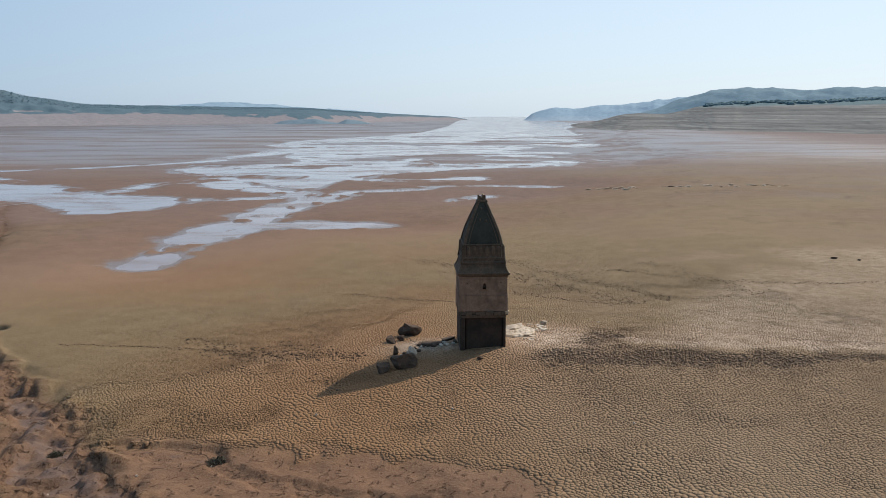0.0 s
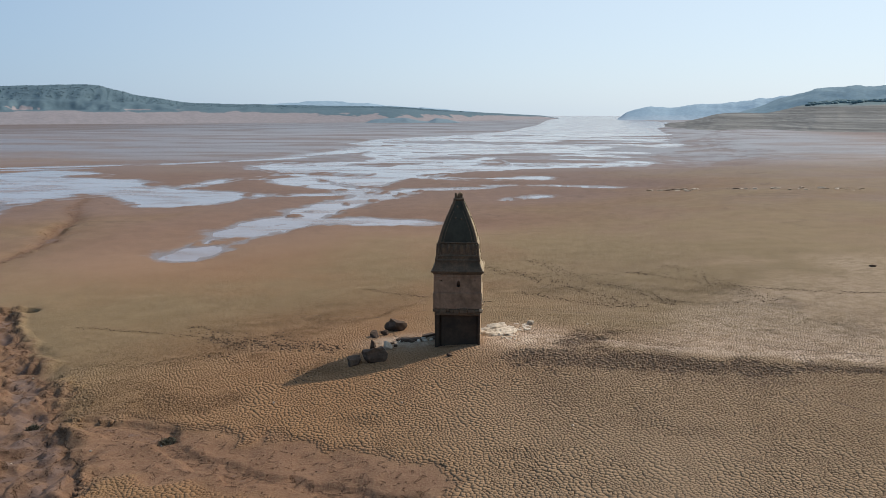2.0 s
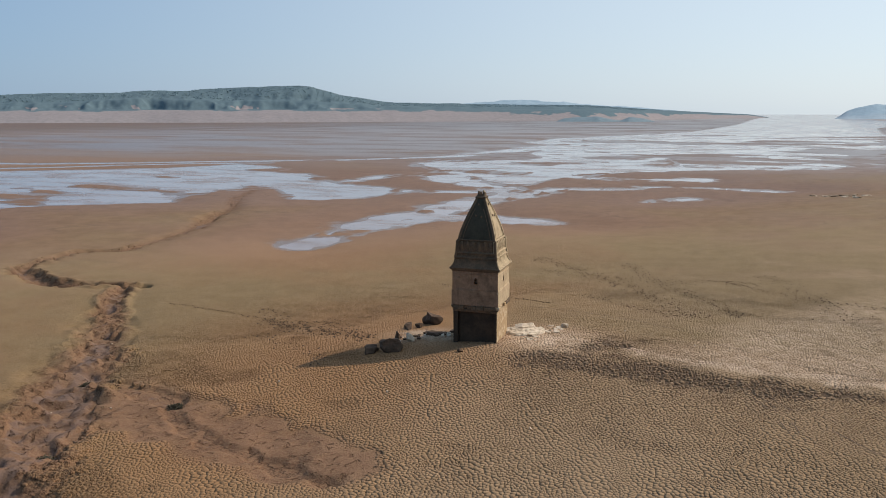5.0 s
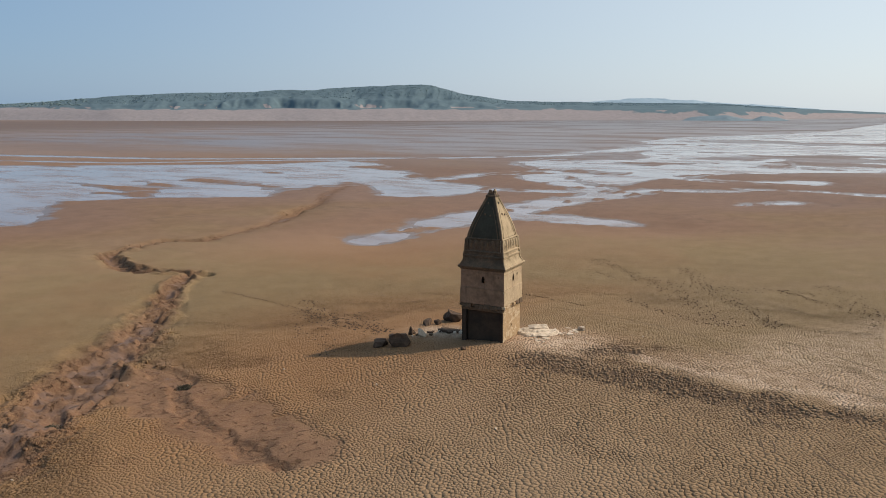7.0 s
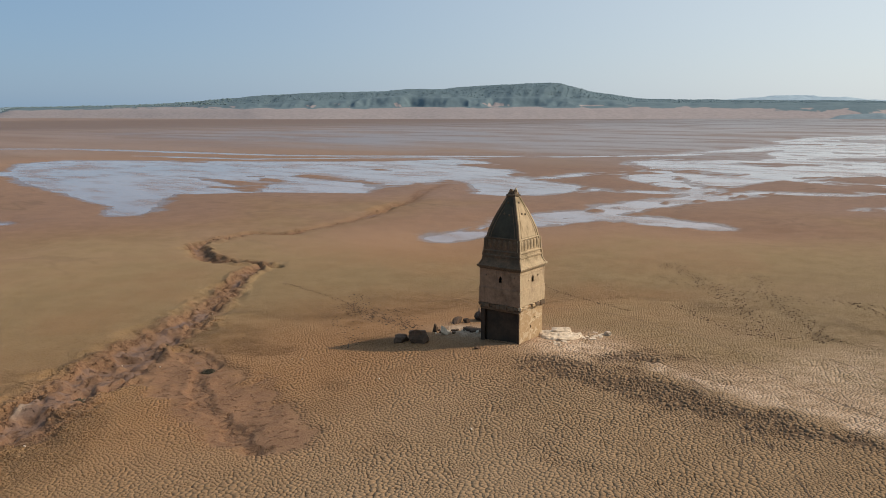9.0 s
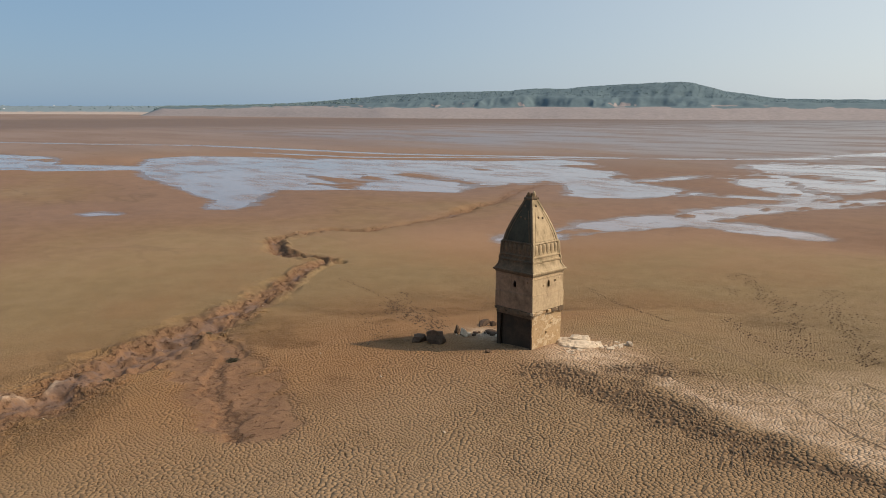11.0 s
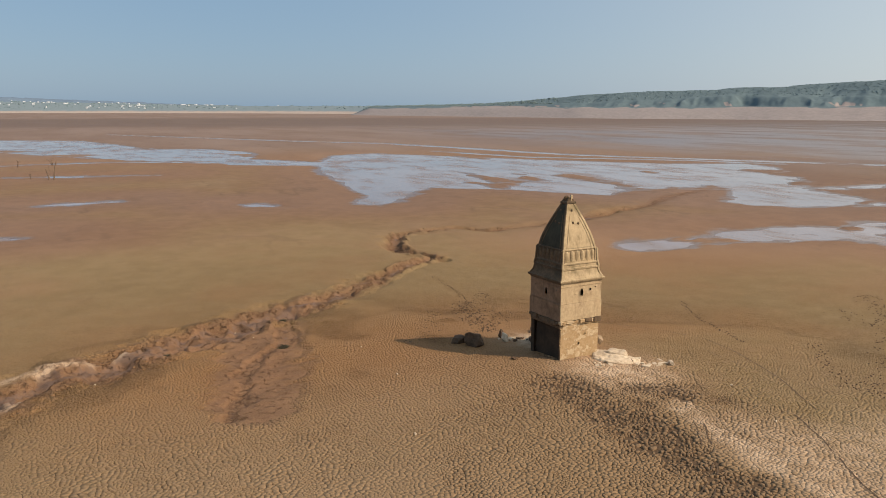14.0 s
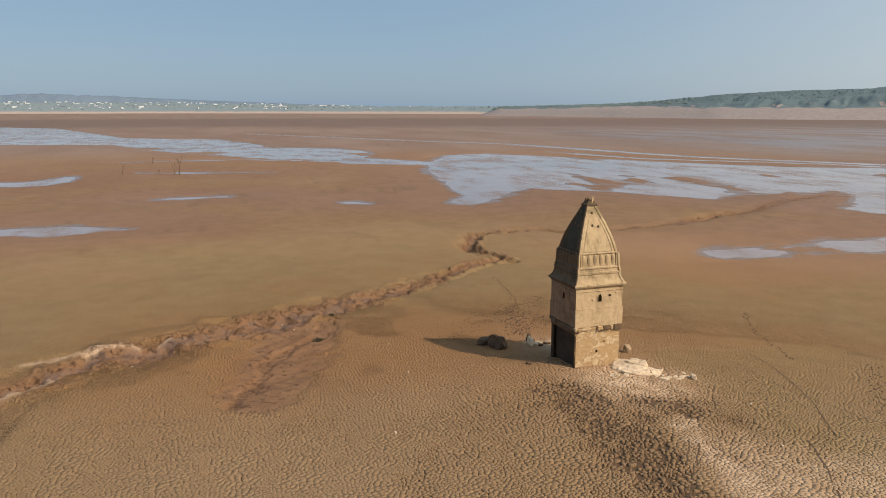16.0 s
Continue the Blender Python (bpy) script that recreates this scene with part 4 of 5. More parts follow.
def far_trees(name, label, land, n, low, size, material, seed, az=(-180, 180), band=(0.0, 1.0)):
    """Many small rough tree crowns on a stretch of distant land, as one object."""
    X, Y, Z = land
    local = np.random.default_rng(seed)
    bearing = np.degrees(np.arctan2(-X, Y))
    depth = np.linspace(0, 1, X.shape[0])[:, None]
    pool = np.argwhere((Z > low) & (bearing > az[0]) & (bearing < az[1]) & (depth > band[0]) & (depth < band[1]))
    picks = pool[local.integers(0, len(pool), n)]
    bm = bmesh.new()
    bmesh.ops.create_icosphere(bm, subdivisions=1, radius=1.0)
    base = np.array([v.co[:] for v in bm.verts])
    tris = np.array([[v.index for v in f.verts] for f in bm.faces])
    bm.free()
    verts, faces = [], []
    for k, (i, j) in enumerate(picks):
        r = size * local.uniform(0.6, 1.5)
        lump = base * local.uniform(0.75, 1.25, (len(base), 1)) * (r * 1.3, r * 1.3, r * local.uniform(0.5, 0.9))
        verts.append(lump + (X[i, j] + local.uniform(-4, 4), Y[i, j] + local.uniform(-4, 4), Z[i, j] + r * 0.2))
        faces.append(tris + k * len(base))
    return tagged(mesh_from(name, np.concatenate(verts).tolist(), np.concatenate(faces).tolist(), material, flat=False), label, "trees", kind="stuff")


far_trees("woods_on_bluff", "dense low woods on top of the bluff", west_bluff, 6000, 22, 0.9, WOODS, 5, band=(0.5, 0.76))
far_trees("trees_on_bluff_end", "dark trees on the low end of the bluff", west_bluff, 500, 16, 1.9, GROVE, 8, (54, 69), (0.45, 0.72))
far_trees("woods_on_east_shore", "dark trees along the top of the terraced shore", east_shore, 2400, 26, 2.4, GROVE, 6, (-60, -19.2), (0.62, 0.76))
far_trees("trees_on_west_shore", "scattered trees along the far shore", west_shore, 1100, 16, 3.0, WOODS, 7)


def far_town():
    """Pale flat-roofed and gabled houses on the far shore, too many and too far to count."""
    X, Y, Z = west_shore
    local = np.random.default_rng(12)
    bearing = np.degrees(np.arctan2(-X, Y))
    pool = np.argwhere((Z > 18) & (bearing > 70) & (bearing < 106) & (local.random(X.shape) < smooth(70, 90, bearing)))
    verts, faces = [], []
    for i, j in pool[local.integers(0, len(pool), 200)]:
        w, d, h = local.uniform(5, 26) * local.choice((0.4, 1.0)), local.uniform(5, 9), local.uniform(1.6, 4.6)
        a = local.uniform(0, math.pi)
        c, q = math.cos(a), math.sin(a)
        n = len(verts)
        x, y, z = X[i, j] + local.uniform(-20, 20), Y[i, j] + local.uniform(-20, 20), Z[i, j] - 2
        for px, py, pz in [(-1, -1, 0), (1, -1, 0), (1, 1, 0), (-1, 1, 0), (-1, -1, 1), (1, -1, 1), (1, 1, 1), (-1, 1, 1), (-1, 0, 1.3), (1, 0, 1.3)]:
            u, v = px * w / 2, py * d / 2
            verts.append((x + u * c - v * q, y + u * q + v * c, z + 2 * (pz > 0) + pz * h))
        for f in ((0, 1, 5, 4), (2, 3, 7, 6), (1, 2, 6, 9, 5), (3, 0, 4, 8, 7), (4, 5, 9, 8), (6, 7, 8, 9)):
            faces.append([n + k for k in f])
    return tagged(mesh_from("far_town", verts, faces, LIMEWASH), "small white houses of a far town in haze", "houses", kind="stuff")


far_town()

# ---- the temple tower ----
TOWER_Z = 0.75          # the foot, a little below the mud


def loft(profile, seg=10, wobble=0.015, seed=0, cap=True):
    """A square shaft through (z, half width) rings, its sides cut into seg strips, slightly uneven."""
    bm = bmesh.new()
    rings = []
    for z, a in profile:
        ring = []
        for side in range(4):
            for k in range(seg):
                t = -a + 2 * a * k / seg
                x, y = ((t, -a), (a, t), (-t, a), (-a, -t))[side]
                n = noise.noise_vector(Vector((x * 1.3 + seed, y * 1.3, z * 1.3))) * wobble + noise.noise_vector(Vector((x * 5 + seed, y * 5, z * 5))) * wobble * 0.6
                ring.append(bm.verts.new(Vector((x, y, z)) + Vector((n.x, n.y, n.z * 0.5))))
        rings.append(ring)
    m = seg * 4
    for lo, hi in zip(rings, rings[1:]):
        for k in range(m):
            bm.faces.new((lo[k], lo[(k + 1) % m], hi[(k + 1) % m], hi[k]))
    if cap:
        bm.faces.new(rings[-1])
        bm.faces.new(rings[0][::-1])
    return bm


def between(profile, steps):
    """The same profile with more rings."""
    out = []
    for (z0, a0), (z1, a1) in zip(profile, profile[1:]):
        for k in range(steps):
            out.append((z0 + (z1 - z0) * k / steps, a0 + (a1 - a0) * k / steps))
    return out + [profile[-1]]


def add_box(bm, x0, x1, y0, y1, z0, z1, bevel=0.0, shake=0.0):
    """A box with chamfered, slightly uneven edges, added to bm."""
    made = bmesh.ops.create_cube(bm, size=1)["verts"]
    for v in made:
        v.co = Vector((x0 + (v.co.x + 0.5) * (x1 - x0), y0 + (v.co.y + 0.5) * (y1 - y0), z0 + (v.co.z + 0.5) * (z1 - z0)))
        if shake:
            v.co += Vector([random.uniform(-shake, shake) for _ in range(3)])
    if bevel:
        edges = list({e for v in made for e in v.link_edges})
        bmesh.ops.bevel(bm, geom=edges, offset=bevel, segments=1, affect="EDGES")


def pierced_face(half, z0, z1, holes, depth, seed=0):
    """One wall face looking to -y at y = -half, with holes (x0, x1, z0, z1) that go depth into the wall; thick along its rim."""
    bm = bmesh.new()
    xs = sorted({-half, half, *[v for h in holes for v in h[:2]], *[-half + 2 * half * k / 12 for k in range(1, 12)]})
    zs = sorted({z0, z1, *[v for h in holes for v in h[2:]], *[z0 + (z1 - z0) * k / 10 for k in range(1, 10)]})

    def inside(i, j):
        x, z = (xs[i] + xs[i + 1]) / 2, (zs[j] + zs[j + 1]) / 2
        return any(h[0] < x < h[1] and h[2] < z < h[3] for h in holes)

    def vert(i, j, deep):
        x, z = xs[i], zs[j]
        n = noise.noise(Vector((x * 1.7 + seed, 3.1, z * 1.7))) * 0.018 + noise.noise(Vector((x * 6 + seed, 3.1, z * 6))) * 0.01
        return (x, -half + depth * deep + (0 if i in (0, len(xs) - 1) else n), z)

    made = {}

    def v(i, j, deep):
        if (i, j, deep) not in made:
            made[i, j, deep] = bm.verts.new(vert(i, j, deep))
        return made[i, j, deep]

    for i in range(len(xs) - 1):
        for j in range(len(zs) - 1):
            deep = 1 if inside(i, j) else 0
            bm.faces.new((v(i, j, deep), v(i + 1, j, deep), v(i + 1, j + 1, deep), v(i, j + 1, deep)))
            if not deep:
                continue
            for (a, b), (p, q) in (((i - 1, j), ((i, j), (i, j + 1))), ((i + 1, j), ((i + 1, j + 1), (i + 1, j))),
                                   ((i, j - 1), ((i + 1, j), (i, j))), ((i, j + 1), ((i, j + 1), (i + 1, j + 1)))):
                if not (0 <= a < len(xs) - 1 and 0 <= b < len(zs) - 1) or not inside(a, b):
                    bm.faces.new((v(*p, 0), v(*q, 0), v(*q, 1), v(*p, 1)))
    return bm


def side_loft(tower, name, profile, mats, label="", seed=0, seg=12, flat=False):
    """Four separate faces of a square shaft, south, east, north and west, each with its own material."""
    made = []
    for k in range(4):
        bm = bmesh.new()
        rows = []
        for z, a in profile:
            rows.append([bm.verts.new((-a + 2 * a * j / seg, -a + (0.022 * noise.noise(Vector((j * 0.7 + seed, z * 2, k * 5))) if 0 < j < seg else 0), z)) for j in range(seg + 1)])
        for lo, hi in zip(rows, rows[1:]):
            for j in range(seg):
                bm.faces.new((lo[j], lo[j + 1], hi[j + 1], hi[j]))
        bm.transform(Matrix.Rotation(radians(90 * k), 4, "Z"))
        made.append(part(name, bm, mats[k], tower, label, flat=flat))
    return made


def niche(x, z, w, h):
    """A small pointed opening, as stacked rectangles."""
    return [(x - w / 2, x + w / 2, z - h / 2, z + h * 0.22), (x - w * 0.34, x + w * 0.34, z + h * 0.22, z + h * 0.38), (x - w * 0.15, x + w * 0.15, z + h * 0.38, z + h / 2)]


def build_tower():
    tower = tagged(new("temple_tower"), "weathered plastered stone temple tower with stained spire", "tower")
    tower.matrix_world = pose(*TOWER_AT, 0, 0, 0, 2.6)
    turns = [Matrix.Rotation(radians(90 * k), 4, "Z") for k in range(4)]      # south, east, north, west
    # lower storey: four thin walls round a core; the south one has a wide dark recess under a lintel
    low = [[(-1.42, 1.6, 0.85, 3.62)], [(-0.12, 0.04, 2.2, 2.36), (0.5, 0.62, 2.9, 3.0)], [], []]
    lower, upper = [], []
    for k, turn in enumerate(turns):
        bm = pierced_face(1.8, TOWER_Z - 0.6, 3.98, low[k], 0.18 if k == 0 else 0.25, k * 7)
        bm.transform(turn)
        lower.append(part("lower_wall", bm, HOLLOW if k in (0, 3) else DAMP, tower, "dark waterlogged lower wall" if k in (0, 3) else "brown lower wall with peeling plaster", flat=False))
    for x0, x1 in ((-1.81, -1.45), (1.6, 1.795)):
        bm = bmesh.new()
        add_box(bm, x0, x1, -1.84, -1.7, TOWER_Z - 0.4, 3.6, 0.03, 0.01)
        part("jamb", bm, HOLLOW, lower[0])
    bm = bmesh.new()
    add_box(bm, -1.82, 1.82, -1.9, -1.6, 3.6, 3.86, 0.04, 0.015)
    part("lintel", bm, SHADE_GRIME, lower[0])
    # ragged ledge between the storeys: single stones of the broken course
    for k, turn in enumerate(turns):
        x = -1.93
        while x < 1.85:
            w = random.uniform(0.22, 0.7)
            bm = bmesh.new()
            out = random.uniform(1.84, 2.06)
            add_box(bm, x, min(x + w - 0.02, 1.95), -out, -1.7, 3.92 + random.uniform(-0.14, 0.05), 4.15 + random.uniform(-0.05, 0.05), 0.035, 0.03)
            bm.transform(turn)
            part("ledge_stone", bm, SHADE_GRIME if k in (0, 3) or random.random() < 0.4 else DAMP, lower[k])
            x += w
    # middle storey with small niches
    mid = [niche(0.08, 6.2, 0.26, 0.5) + [(-1.3, -1.22, 6.4, 6.5), (1.35, 1.42, 6.42, 6.52)],
           niche(0.05, 6.25, 0.26, 0.54) + [(0.76, 0.92, 6.28, 6.44), (-0.62, -0.54, 6.08, 6.16), (1.3, 1.38, 6.45, 6.53)],
           niche(0.0, 6.2, 0.26, 0.5), niche(0.0, 6.2, 0.26, 0.5)]
    for k, turn in enumerate(turns):
        bm = pierced_face(1.88, 4.14, 7.0, mid[k], 0.3, 20 + k * 7)
        bm.transform(turn)
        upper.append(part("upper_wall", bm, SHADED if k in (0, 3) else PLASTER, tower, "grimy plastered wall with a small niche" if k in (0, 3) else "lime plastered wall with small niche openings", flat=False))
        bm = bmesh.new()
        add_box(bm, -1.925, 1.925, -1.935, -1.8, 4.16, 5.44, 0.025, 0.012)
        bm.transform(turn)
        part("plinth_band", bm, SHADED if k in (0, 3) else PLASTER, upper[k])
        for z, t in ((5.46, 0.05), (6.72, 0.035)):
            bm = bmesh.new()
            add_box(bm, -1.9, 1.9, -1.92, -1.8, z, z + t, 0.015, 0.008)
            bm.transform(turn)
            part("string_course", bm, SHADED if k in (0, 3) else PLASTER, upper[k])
    side_loft(tower, "cornice", [(6.9, 1.86), (6.97, 1.93), (7.05, 1.95), (7.08, 2.04), (7.2, 2.08), (7.25, 2.06), (7.27, 1.98)], [SHADE_GRIME, SPIRE, SPIRE, SHADE_GRIME], seed=3, flat=True)
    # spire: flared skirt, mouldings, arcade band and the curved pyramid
    sides = [SHADE_GRIME, SPIRE, SPIRE, SHADE_GRIME]
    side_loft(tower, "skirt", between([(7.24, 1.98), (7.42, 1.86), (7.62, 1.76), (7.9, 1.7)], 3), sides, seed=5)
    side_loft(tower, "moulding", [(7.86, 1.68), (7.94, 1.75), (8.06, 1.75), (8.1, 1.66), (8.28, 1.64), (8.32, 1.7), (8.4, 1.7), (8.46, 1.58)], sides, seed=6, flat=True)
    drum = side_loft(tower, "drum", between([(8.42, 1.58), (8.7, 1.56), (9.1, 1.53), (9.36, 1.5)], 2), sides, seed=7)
    for turn in turns:
        for i in range(6):
            x = -1.2 + 0.48 * i
            bm = bmesh.new()
            base = []
            for j in range(9):          # a rounded leaf, swelling outward, with a round top
                a = math.pi * j / 8
                base.append((0.18 * math.cos(a), math.sin(a)))
            levels = ((8.46, 0.85, 0.07), (8.75, 1.0, 0.15), (9.0, 1.0, 0.18), (9.2, 0.86, 0.15), (9.3, 0.5, 0.09), (9.34, 0.1, 0.03))
            rings = [[bm.verts.new((x + px * w, -1.5 - py * d, z)) for px, py in base] for z, w, d in levels]
            for lo, hi in zip(rings, rings[1:]):
                for j in range(8):
                    bm.faces.new((lo[j], hi[j], hi[j + 1], lo[j + 1]))
            bm.transform(turn)
            part("leaf_moulding", bm, sides[turns.index(turn)], drum[turns.index(turn)], flat=False)
        for side in (-1, 1):            # pilaster at each end of the arcade
            bm = bmesh.new()
            add_box(bm, side * 1.5 - 0.13, side * 1.5 + 0.13, -1.63, -1.4, 8.42, 9.36, 0.03, 0.01)
            bm.transform(turn)
            part("corner_pilaster", bm, sides[turns.index(turn)], drum[turns.index(turn)])
    side_loft(tower, "spire_ledge", [(9.33, 1.5), (9.37, 1.6), (9.44, 1.6), (9.48, 1.5)], sides, seed=8, flat=True)
    curve = [(9.46, 1.5), (9.85, 1.42), (10.25, 1.31), (10.65, 1.18), (11.04, 1.03), (11.45, 0.87), (11.83, 0.7), (12.25, 0.52), (12.62, 0.36)]
    spire = side_loft(tower, "spire_face", between(curve, 2), [ALGAE_SHADE, SPIRE, SPIRE, ALGAE_SHADE], seed=9)

    def strip(points, w, out, name):
        """A raised rib on the south face along (x, z-curve) points."""
        for turn in turns:
            bm = bmesh.new()
            rings = []
            for x, y, z in points:
                rings.append([bm.verts.new(Vector((x + dx, y - dy, z))) for dx, dy in ((-w, -0.06), (-w * 0.8, out), (w * 0.8, out), (w, -0.06))])
            for lo, hi in zip(rings, rings[1:]):
                for j in range(3):
                    bm.faces.new((lo[j], lo[j + 1], hi[j + 1], hi[j]))
            bm.faces.new(rings[0][::-1])
            bm.faces.new(rings[-1])
            bm.transform(turn)
            part(name, bm, sides[turns.index(turn)], spire[turns.index(turn)])

    for side in (-1, 1):
        strip([(side * (a - 0.08), -a, z) for z, a in curve], 0.1, 0.05, "corner_rib")
        strip([(side * (a - 0.36), -a, z) for z, a in curve[:-2]], 0.035, 0.035, "panel_border")
        strip([(side * (a - 0.06), -a, z) for z, a in ((7.3, 1.95), (7.42, 1.87), (7.62, 1.77), (7.9, 1.71), (8.1, 1.74), (8.45, 1.66), (9.36, 1.62))], 0.07, 0.05, "lower_rib")
    for x, z in ((-0.1, 12.15), (-0.22, 11.3), (0.24, 11.22)):      # worn rosettes
        a = np.interp(z, [q[0] for q in curve], [q[1] for q in curve])
        for turn in turns:
            bm = bmesh.new()
            bmesh.ops.create_icosphere(bm, subdivisions=1, radius=0.1)
            bm.transform(turn @ Matrix.Translation((x, -a - 0.01, z)) @ Matrix.Diagonal((1, 0.7, 1.1, 1)))
            part("rosette", bm, SHADE_GRIME, spire[turns.index(turn)], flat=False)
    strip([(x, -1.49, 9.5) for x in (-1.1, -0.5, 0.0, 0.5, 1.1)], 0.04, 0.03, "panel_foot")
    # broken crown
    crown = part("crown", loft([(12.56, 0.32), (12.64, 0.42), (12.76, 0.41), (12.82, 0.31), (12.96, 0.28)], 6, 0.03, 12), SHADE_GRIME, tower)
    for k in range(7):
        a = 2 * math.pi * k / 7 + 0.3
        bm = bmesh.new()
        add_box(bm, -0.08, 0.08, -0.07, 0.07, 12.82, 13.04 + random.uniform(0, 0.2), 0.02, 0.02)
        bm.transform(Matrix.Translation((0.25 * math.cos(a), 0.25 * math.sin(a), 0)) @ Matrix.Rotation(a, 4, "Z"))
        part("crown_petal", bm, SHADE_GRIME if math.sin(a) < 0.2 else SPIRE, crown)
    return tower


build_tower()


# ---- boulders and rubble ----
def boulder(name, label, x, y, size, material, seed, squash=0.75, sink=0.25, turn=0.0, blocky=0.35, category="boulder", group="", lift=0.0):
    """An angular stone: a cut-down sphere with flat faces. size: length, width, height."""
    bm = bmesh.new()
    bmesh.ops.create_icosphere(bm, subdivisions=3, radius=0.5)
    local = random.Random(seed)
    for _ in range(11):
        n = Vector((local.gauss(0, 1), local.gauss(0, 1), local.gauss(0, 0.8))).normalized()
        d = local.uniform(0.24, 0.4)
        for v in bm.verts:
            over = v.co.dot(n) - d
            if over > 0:
                v.co -= n * over * (1 - 0.1 * blocky)
    for v in bm.verts:
        v.co += v.co * (noise.noise(v.co * 3 + Vector((seed, 0, 0))) * 0.3 + noise.noise(v.co * 9 + Vector((seed, 5, 0))) * 0.1)
        v.co = Vector((v.co.x * size[0] * 1.2, v.co.y * size[1] * 1.2, v.co.z * size[2] * 1.2))
    ob = part(name, bm, material, None, "", flat=False)
    ob.data.polygons.foreach_set("use_smooth", [False] * len(ob.data.polygons))
    ob.matrix_world = pose(x, y, height_at(x, y) + size[2] * (0.5 - sink) + lift, 0, 0, turn)
    return tagged(ob, label, category, group)


STONES = [
    ("large dark rounded boulder on the mud in the tower's shade", -2.4, 55.8, (1.95, 1.5, 1.3), ROCK, 3, 20),
    ("smaller dark boulder leaning beside the large one", -4.0, 55.3, (1.5, 1.0, 0.85), ROCK, 5, 50),
    ("big dark broken rock standing on the mud", -2.3, 64.4, (1.7, 1.2, 1.35), ROCK, 8, 10),
    ("low dark jagged rock on the mud", -3.9, 62.6, (1.7, 0.8, 0.6), ROCK, 9, 100),
    ("small dark stone at the edge of the rubble", -3.0, 62.9, (0.7, 0.5, 0.5), ROCK, 10, 0),
    ("pale rounded limestone block among the rubble", -2.0, 58.4, (0.8, 0.7, 0.8), CHALK, 12, 30),
    ("large angular white limestone block beside the tower", 6.5, 63.0, (1.7, 1.2, 0.95), CHALK, 21, 25),
    ("white limestone block leaning on the rubble", 7.6, 62.0, (1.2, 0.8, 0.4), CHALK, 22, 70),
    ("narrow upright grey stone", -3.3, 58.8, (0.5, 0.4, 0.8), ROCK, 13, 15),
    ("round tan boulder behind the tower", 2.4, 64.6, (0.8, 0.7, 0.8), TAN, 14, 0),
    ("small brown stone on the cracked mud", 3.3, 56.0, (0.42, 0.35, 0.3), ROCK, 15, 0),
    ("small pale stone at the end of the rubble", 9.5, 65.7, (0.6, 0.4, 0.45), CHALK, 16, 0),
    ("small dark stone beside the chalk rubble", 8.1, 63.2, (0.5, 0.35, 0.3), ROCK, 17, 0),
    ("dark rock lying far out on the pale mud", 49.6, 93.6, (0.8, 0.45, 0.3), ROCK, 18, 0),
    ("little rock beside the one far out on the mud", 52.0, 92.1, (0.4, 0.3, 0.2), ROCK, 19, 0),
]
for label, x, y, size, mat, seed, turn in STONES:
    boulder("boulder", label, x, y, size, mat, seed, turn=turn, sink=0.2)


def slab(label, x, y, size, material, tilt, turn, seed, group="", lift=0.0):
    """A broken flat block with chipped edges."""
    local = random.Random(seed)
    bm = bmesh.new()
    n = 9
    rim = []
    for k in range(n):
        a = 2 * math.pi * k / n
        r = local.uniform(0.78, 1.0)
        sq = max(abs(math.cos(a)), abs(math.sin(a)))
        rim.append((size[0] / 2 * math.cos(a) / sq * r, size[1] / 2 * math.sin(a) / sq * r))
    levels = [[bm.verts.new((px * f, py * f, z + local.uniform(-0.06, 0.06) * size[2])) for px, py in rim] for z, f in ((-size[2] / 2, 1.0), (size[2] * 0.3, 1.0), (size[2] / 2, 0.88))]
    for lo, hi in zip(levels, levels[1:]):
        for k in range(n):
            bm.faces.new((lo[k], lo[(k + 1) % n], hi[(k + 1) % n], hi[k]))
    bm.faces.new(levels[0][::-1])
    bmesh.ops.triangulate(bm, faces=[bm.faces.new(levels[-1])])
    ob = part("stone_slab", bm, material)
    ob.matrix_world = pose(x, y, height_at(x, y) + size[2] * 0.22 + lift, tilt, tilt * 0.6, turn)
    return tagged(ob, label, "stone", group)


# chalky outcrop and broken slabs at the foot of the tower
local = random.Random(31)
def outcrop(label, cx, cy, rx, ry, height, turn, seed):
    """A low hump of layered, broken bedrock coming out of the mud."""
    n = 64
    U, V = np.meshgrid(np.linspace(-1, 1, n), np.linspace(-1, 1, n))
    r = np.hypot(U, V)
    c, q = math.cos(radians(turn)), math.sin(radians(turn))
    X, Y = cx + U * rx * c - V * ry * q, cy + U * rx * q + V * ry * c
    f = np.clip(1 - r + (fbm(X / 1.1, Y / 1.1, seed, 4) - 0.5) * 0.9, 0, 1)
    lay = np.sqrt(f) * 3 + fbm(X / 0.9, Y / 0.9, seed + 3, 3) * 0.8
    steps = (np.floor(lay) + smooth(0.35, 1.0, lay - np.floor(lay))) / 3.6
    Z = lake_bed(X, Y)[0] - 0.12 + height * np.where(f > 0, steps * smooth(0, 0.15, f), 0) + (fbm(X / 0.3, Y / 0.3, seed + 7, 3) - 0.5) * 0.12 - 0.2 * smooth(0.9, 1.0, r)
    return tagged(grid_mesh("limestone_outcrop", X, Y, Z, CHALK, flat=True), label, "rock")


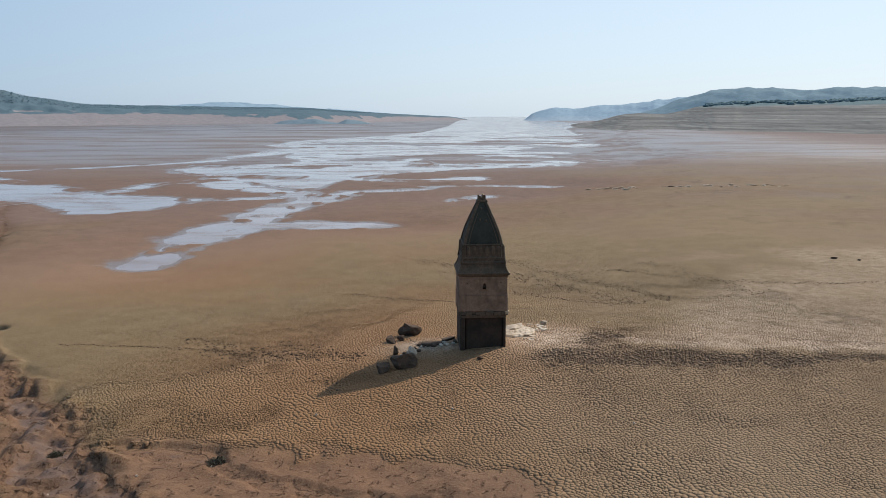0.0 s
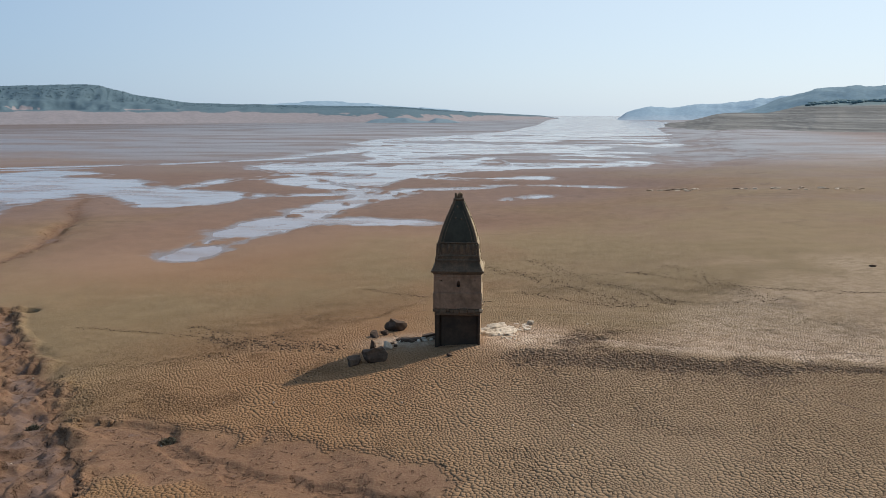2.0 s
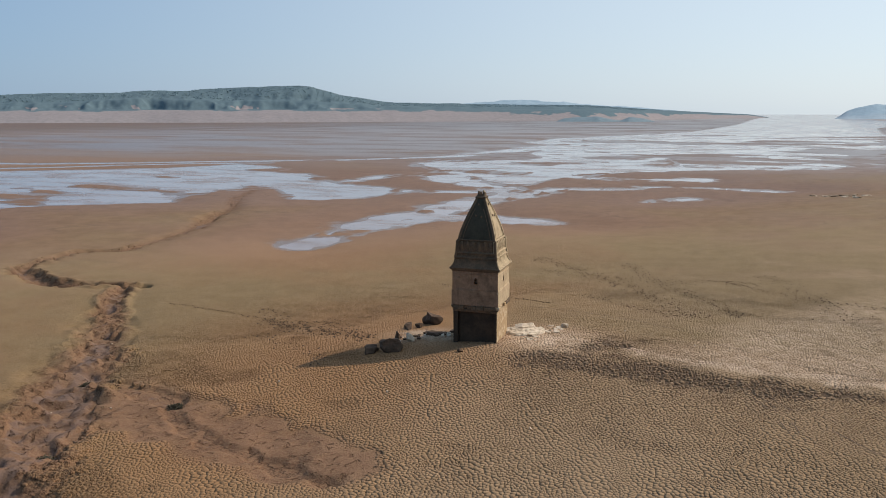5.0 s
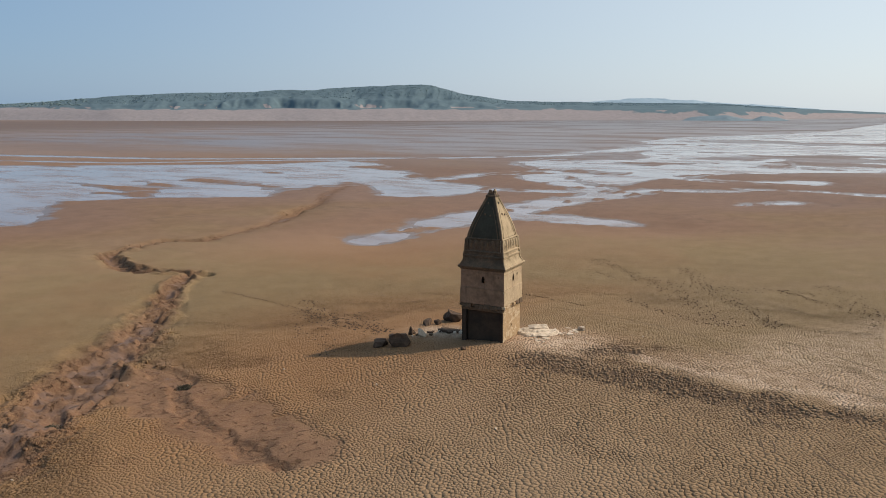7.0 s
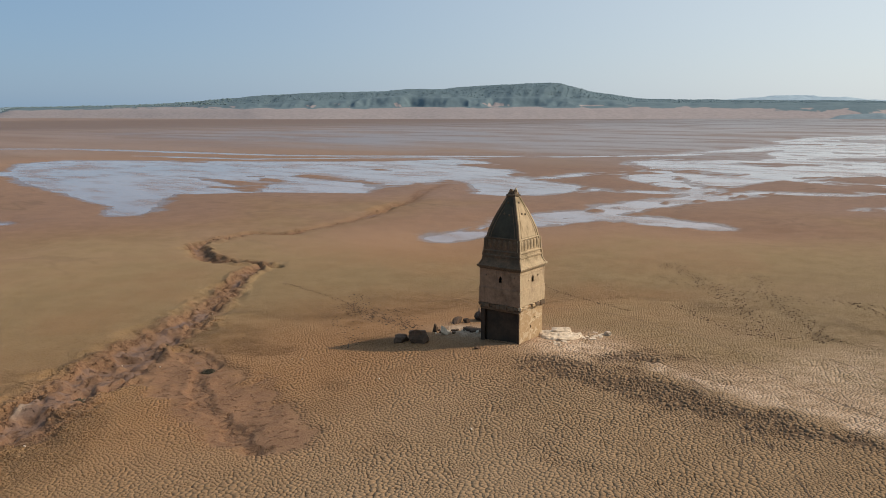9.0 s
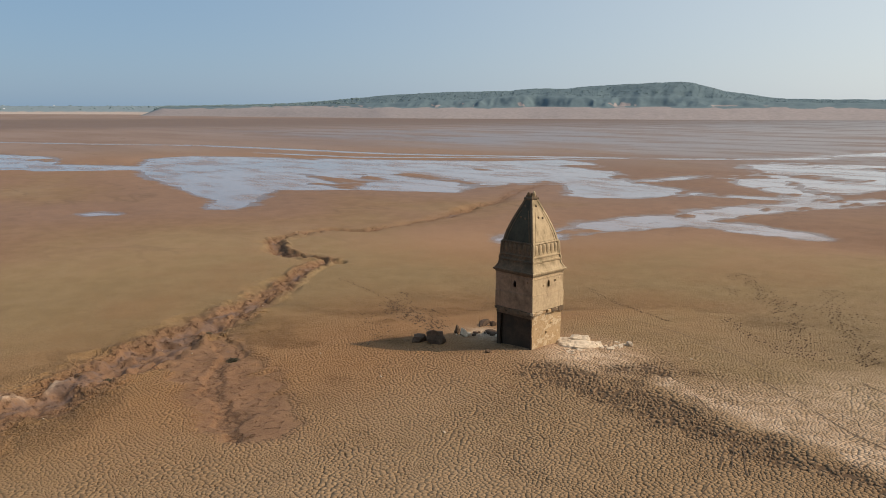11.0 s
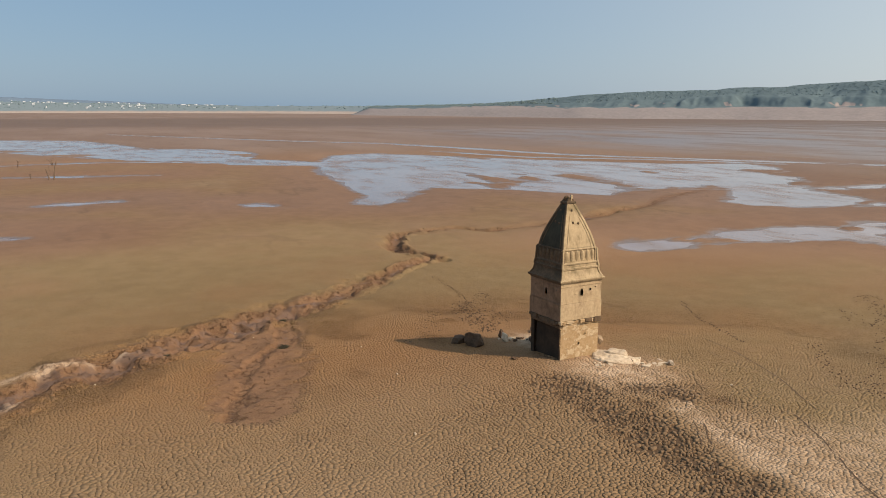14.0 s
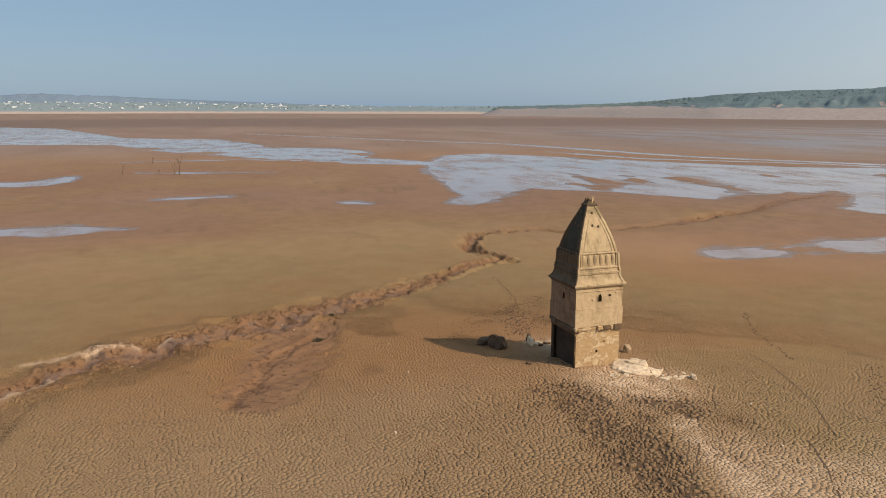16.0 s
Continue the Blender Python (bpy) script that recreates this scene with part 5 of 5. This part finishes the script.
outcrop("low pale fractured limestone hump beside the tower", 6.6, 62.7, 2.2, 1.5, 0.62, 35, 71)
for k in range(34):
    f = local.random()
    x, y = (7.2 + 1.1 * f + local.gauss(0, 0.5), 61.9 - 1.8 * f + local.gauss(0, 0.5)) if k % 2 else (7.4 + 2.0 * f + local.gauss(0, 0.4), 63.0 + 2.4 * f + local.gauss(0, 0.45))
    if x < 5.85 and 58 < y < 62.8:
        continue
    w = local.uniform(0.25, 0.85) * (1.1 - 0.5 * f)
    slab("pale broken limestone plate in the rubble", x, y, (w, w * local.uniform(0.4, 0.8), local.uniform(0.08, 0.15)), CHALK, local.uniform(-12, 12), local.uniform(0, 180), 100 + k, "limestone rubble beside the tower", -0.03)
slab("long dark-edged stone slab lying in the tower's shade", -0.4, 60.5, (2.0, 0.8, 0.3), ROCK, 4, 12, 60)
slab("stone slab sunk in the mud by the tower", 0.9, 61.7, (1.3, 0.7, 0.25), ROCK, -5, 40, 61)
for k in range(26):
    a = k / 26
    x, y = -3.0 + a * 4.4 + local.uniform(-0.5, 0.5), 58.7 + a * 2.6 + local.uniform(-1.0, 0.8)
    w = local.uniform(0.2, 0.65)
    slab("grey broken stone in the shaded rubble", x, y, (w, w * local.uniform(0.5, 0.9), local.uniform(0.1, 0.25)), (CHALK, ROCK)[local.random() < 0.35], local.uniform(-15, 15), local.uniform(0, 180), 200 + k,
         "broken stones west of the tower")
# a line of bare rocks across the mud beyond the tower
for k in range(64):
    a = local.choice((local.uniform(0.0, 0.22), local.uniform(0.35, 1.0)))
    x, y = 40 + a * 47 + local.uniform(-2, 2), 198 - 9 * a + local.gauss(0, 1.6)
    w = local.uniform(0.5, 1.9)
    boulder("boulder", "low rock in a line of bare rocks on the mud", x, y, (w, w * 0.6, w * 0.22), (TAN, CHALK, ROCK)[int(local.random() * 2.15)], 300 + k, turn=local.uniform(0, 180), group="line of rocks on the mud", sink=0.3)
# white litter on the mud
for k, (x, y) in enumerate([(-23.6, 45.2), (-13.3, 42.3), (-17.2, 41.0), (-27, 50.1), (-9.6, 27.6), (1.0, 47.5), (12.0, 44.0), (-8, 48), (20.3, 64.0), (14.5, 66.5), (-22, 40.3), (-30.2, 54.5)]):
    boulder("pebble", "small white pebble on the mud", x, y, (0.17, 0.13, 0.12), CHALK, 400 + k, group="white pebbles", category="pebble", sink=0.15)


# ---- scrub and dead trees ----
def scrub(label, x, y, r, h, seed, n=150):
    """A low dry bush: many thin bent twigs from one root, with small leaf flakes."""
    local = random.Random(seed)
    thing = tagged(new("scrub_bush"), label, "bush")
    thing.matrix_world = pose(x, y, height_at(x, y) - 0.05)
    twigs, leaves = bmesh.new(), bmesh.new()
    for _ in range(n):
        a, q = local.uniform(0, 2 * math.pi), local.uniform(0.1, 1.0)
        tip = Vector((math.cos(a) * r * q, math.sin(a) * r * q, h * local.uniform(0.4, 1.0) * (1.15 - 0.6 * q)))
        mid = tip * 0.5 + Vector((local.uniform(-0.1, 0.1), local.uniform(-0.1, 0.1), 0.15 * h))
        for p, e in ((Vector((local.uniform(-0.1, 0.1) * r, local.uniform(-0.1, 0.1) * r, 0)), mid), (mid, tip)):
            side = (e - p).cross(Vector((0.3, 0.2, 1))).normalized() * 0.012
            up = side.cross(e - p).normalized() * 0.012
            ring = [[twigs.verts.new(o + d) for d in (side, up - side, -up - side)] for o in (p, e)]
            for j in range(3):
                twigs.faces.new((ring[0][j], ring[0][(j + 1) % 3], ring[1][(j + 1) % 3], ring[1][j]))
        for _ in range(7):
            c = mid.lerp(tip, local.random()) + Vector([local.gauss(0, 0.06) for _ in range(3)])
            d1 = Vector([local.gauss(0, 1) for _ in range(3)]).normalized() * 0.05
            d2 = d1.cross(Vector([local.gauss(0, 1) for _ in range(3)])).normalized() * 0.03
            leaves.faces.new([leaves.verts.new(c + v) for v in (-d1, d2, d1, -d2)])
    part("twigs", twigs, WOOD, thing)
    tagged(part("foliage", leaves, SHRUB, thing), kind="stuff")


# Dark tufts, added to stand for the shadow in mud hollows.
scrub("dark dry scrub bush at the edge of the gully", -24.0, 45.5, 0.6, 0.35, 1, 90)
scrub("dark dry scrub bush at the head of a wash", -13.1, 42.8, 0.75, 0.4, 2, 110)
scrub("dark scrub hanging on the gully bank", -14.7, 33.3, 0.7, 0.4, 3, 100)


def dead_tree(label, x, y, height, lean, seed):
    """A bare drowned trunk with a few broken limbs."""
    local = random.Random(seed)
    thing = tagged(new("dead_tree"), label, "tree", "drowned trees on the mud flat")
    thing.matrix_world = pose(x, y, height_at(x, y) - 0.3)

    def limb(name, start, direction, length, r):
        bm = bmesh.new()
        p, d, rings = Vector(start), Vector(direction).normalized(), []
        steps = 7
        for k in range(steps + 1):
            f = 1 - 0.75 * k / steps
            u = d.orthogonal().normalized()
            w = d.cross(u)
            rings.append([bm.verts.new(p + (u * math.cos(a) + w * math.sin(a)) * r * f) for a in [2 * math.pi * i / 6 for i in range(6)]])
            p = p + d * length / steps
            d = (d + Vector([local.uniform(-0.2, 0.2) for _ in range(3)])).normalized()
        for lo, hi in zip(rings, rings[1:]):
            for i in range(6):
                bm.faces.new((lo[i], lo[(i + 1) % 6], hi[(i + 1) % 6], hi[i]))
        bm.faces.new(rings[-1])
        part(name, bm, WOOD, thing, flat=False)

    limb("trunk", (0, 0, 0), (lean, lean * 0.4, 1), height, 0.22)
    for k in range(3):
        z = height * local.uniform(0.35, 0.75)
        limb("branch", (lean * z, lean * 0.4 * z, z), (local.uniform(-0.8, 0.8), local.uniform(-0.8, 0.8), 1), height * local.uniform(0.2, 0.4), 0.1)


for label, x, y, height, lean, seed in (
        ("bare drowned tree with a forked top", -212.5, 6.3, 4.0, 0.05, 1), ("short leaning dead stump", -209, 17.6, 2.3, -0.3, 2), ("thin dead stem far out on the mud", -262, 12, 3.0, 0.1, 3),
        ("thin bare dead trunk", -205.3, 22.6, 4.3, -0.12, 4), ("tall bare dead trunk", -205, 23.9, 7.0, 0.02, 5)):
    dead_tree(label, x, y, height, lean, seed)
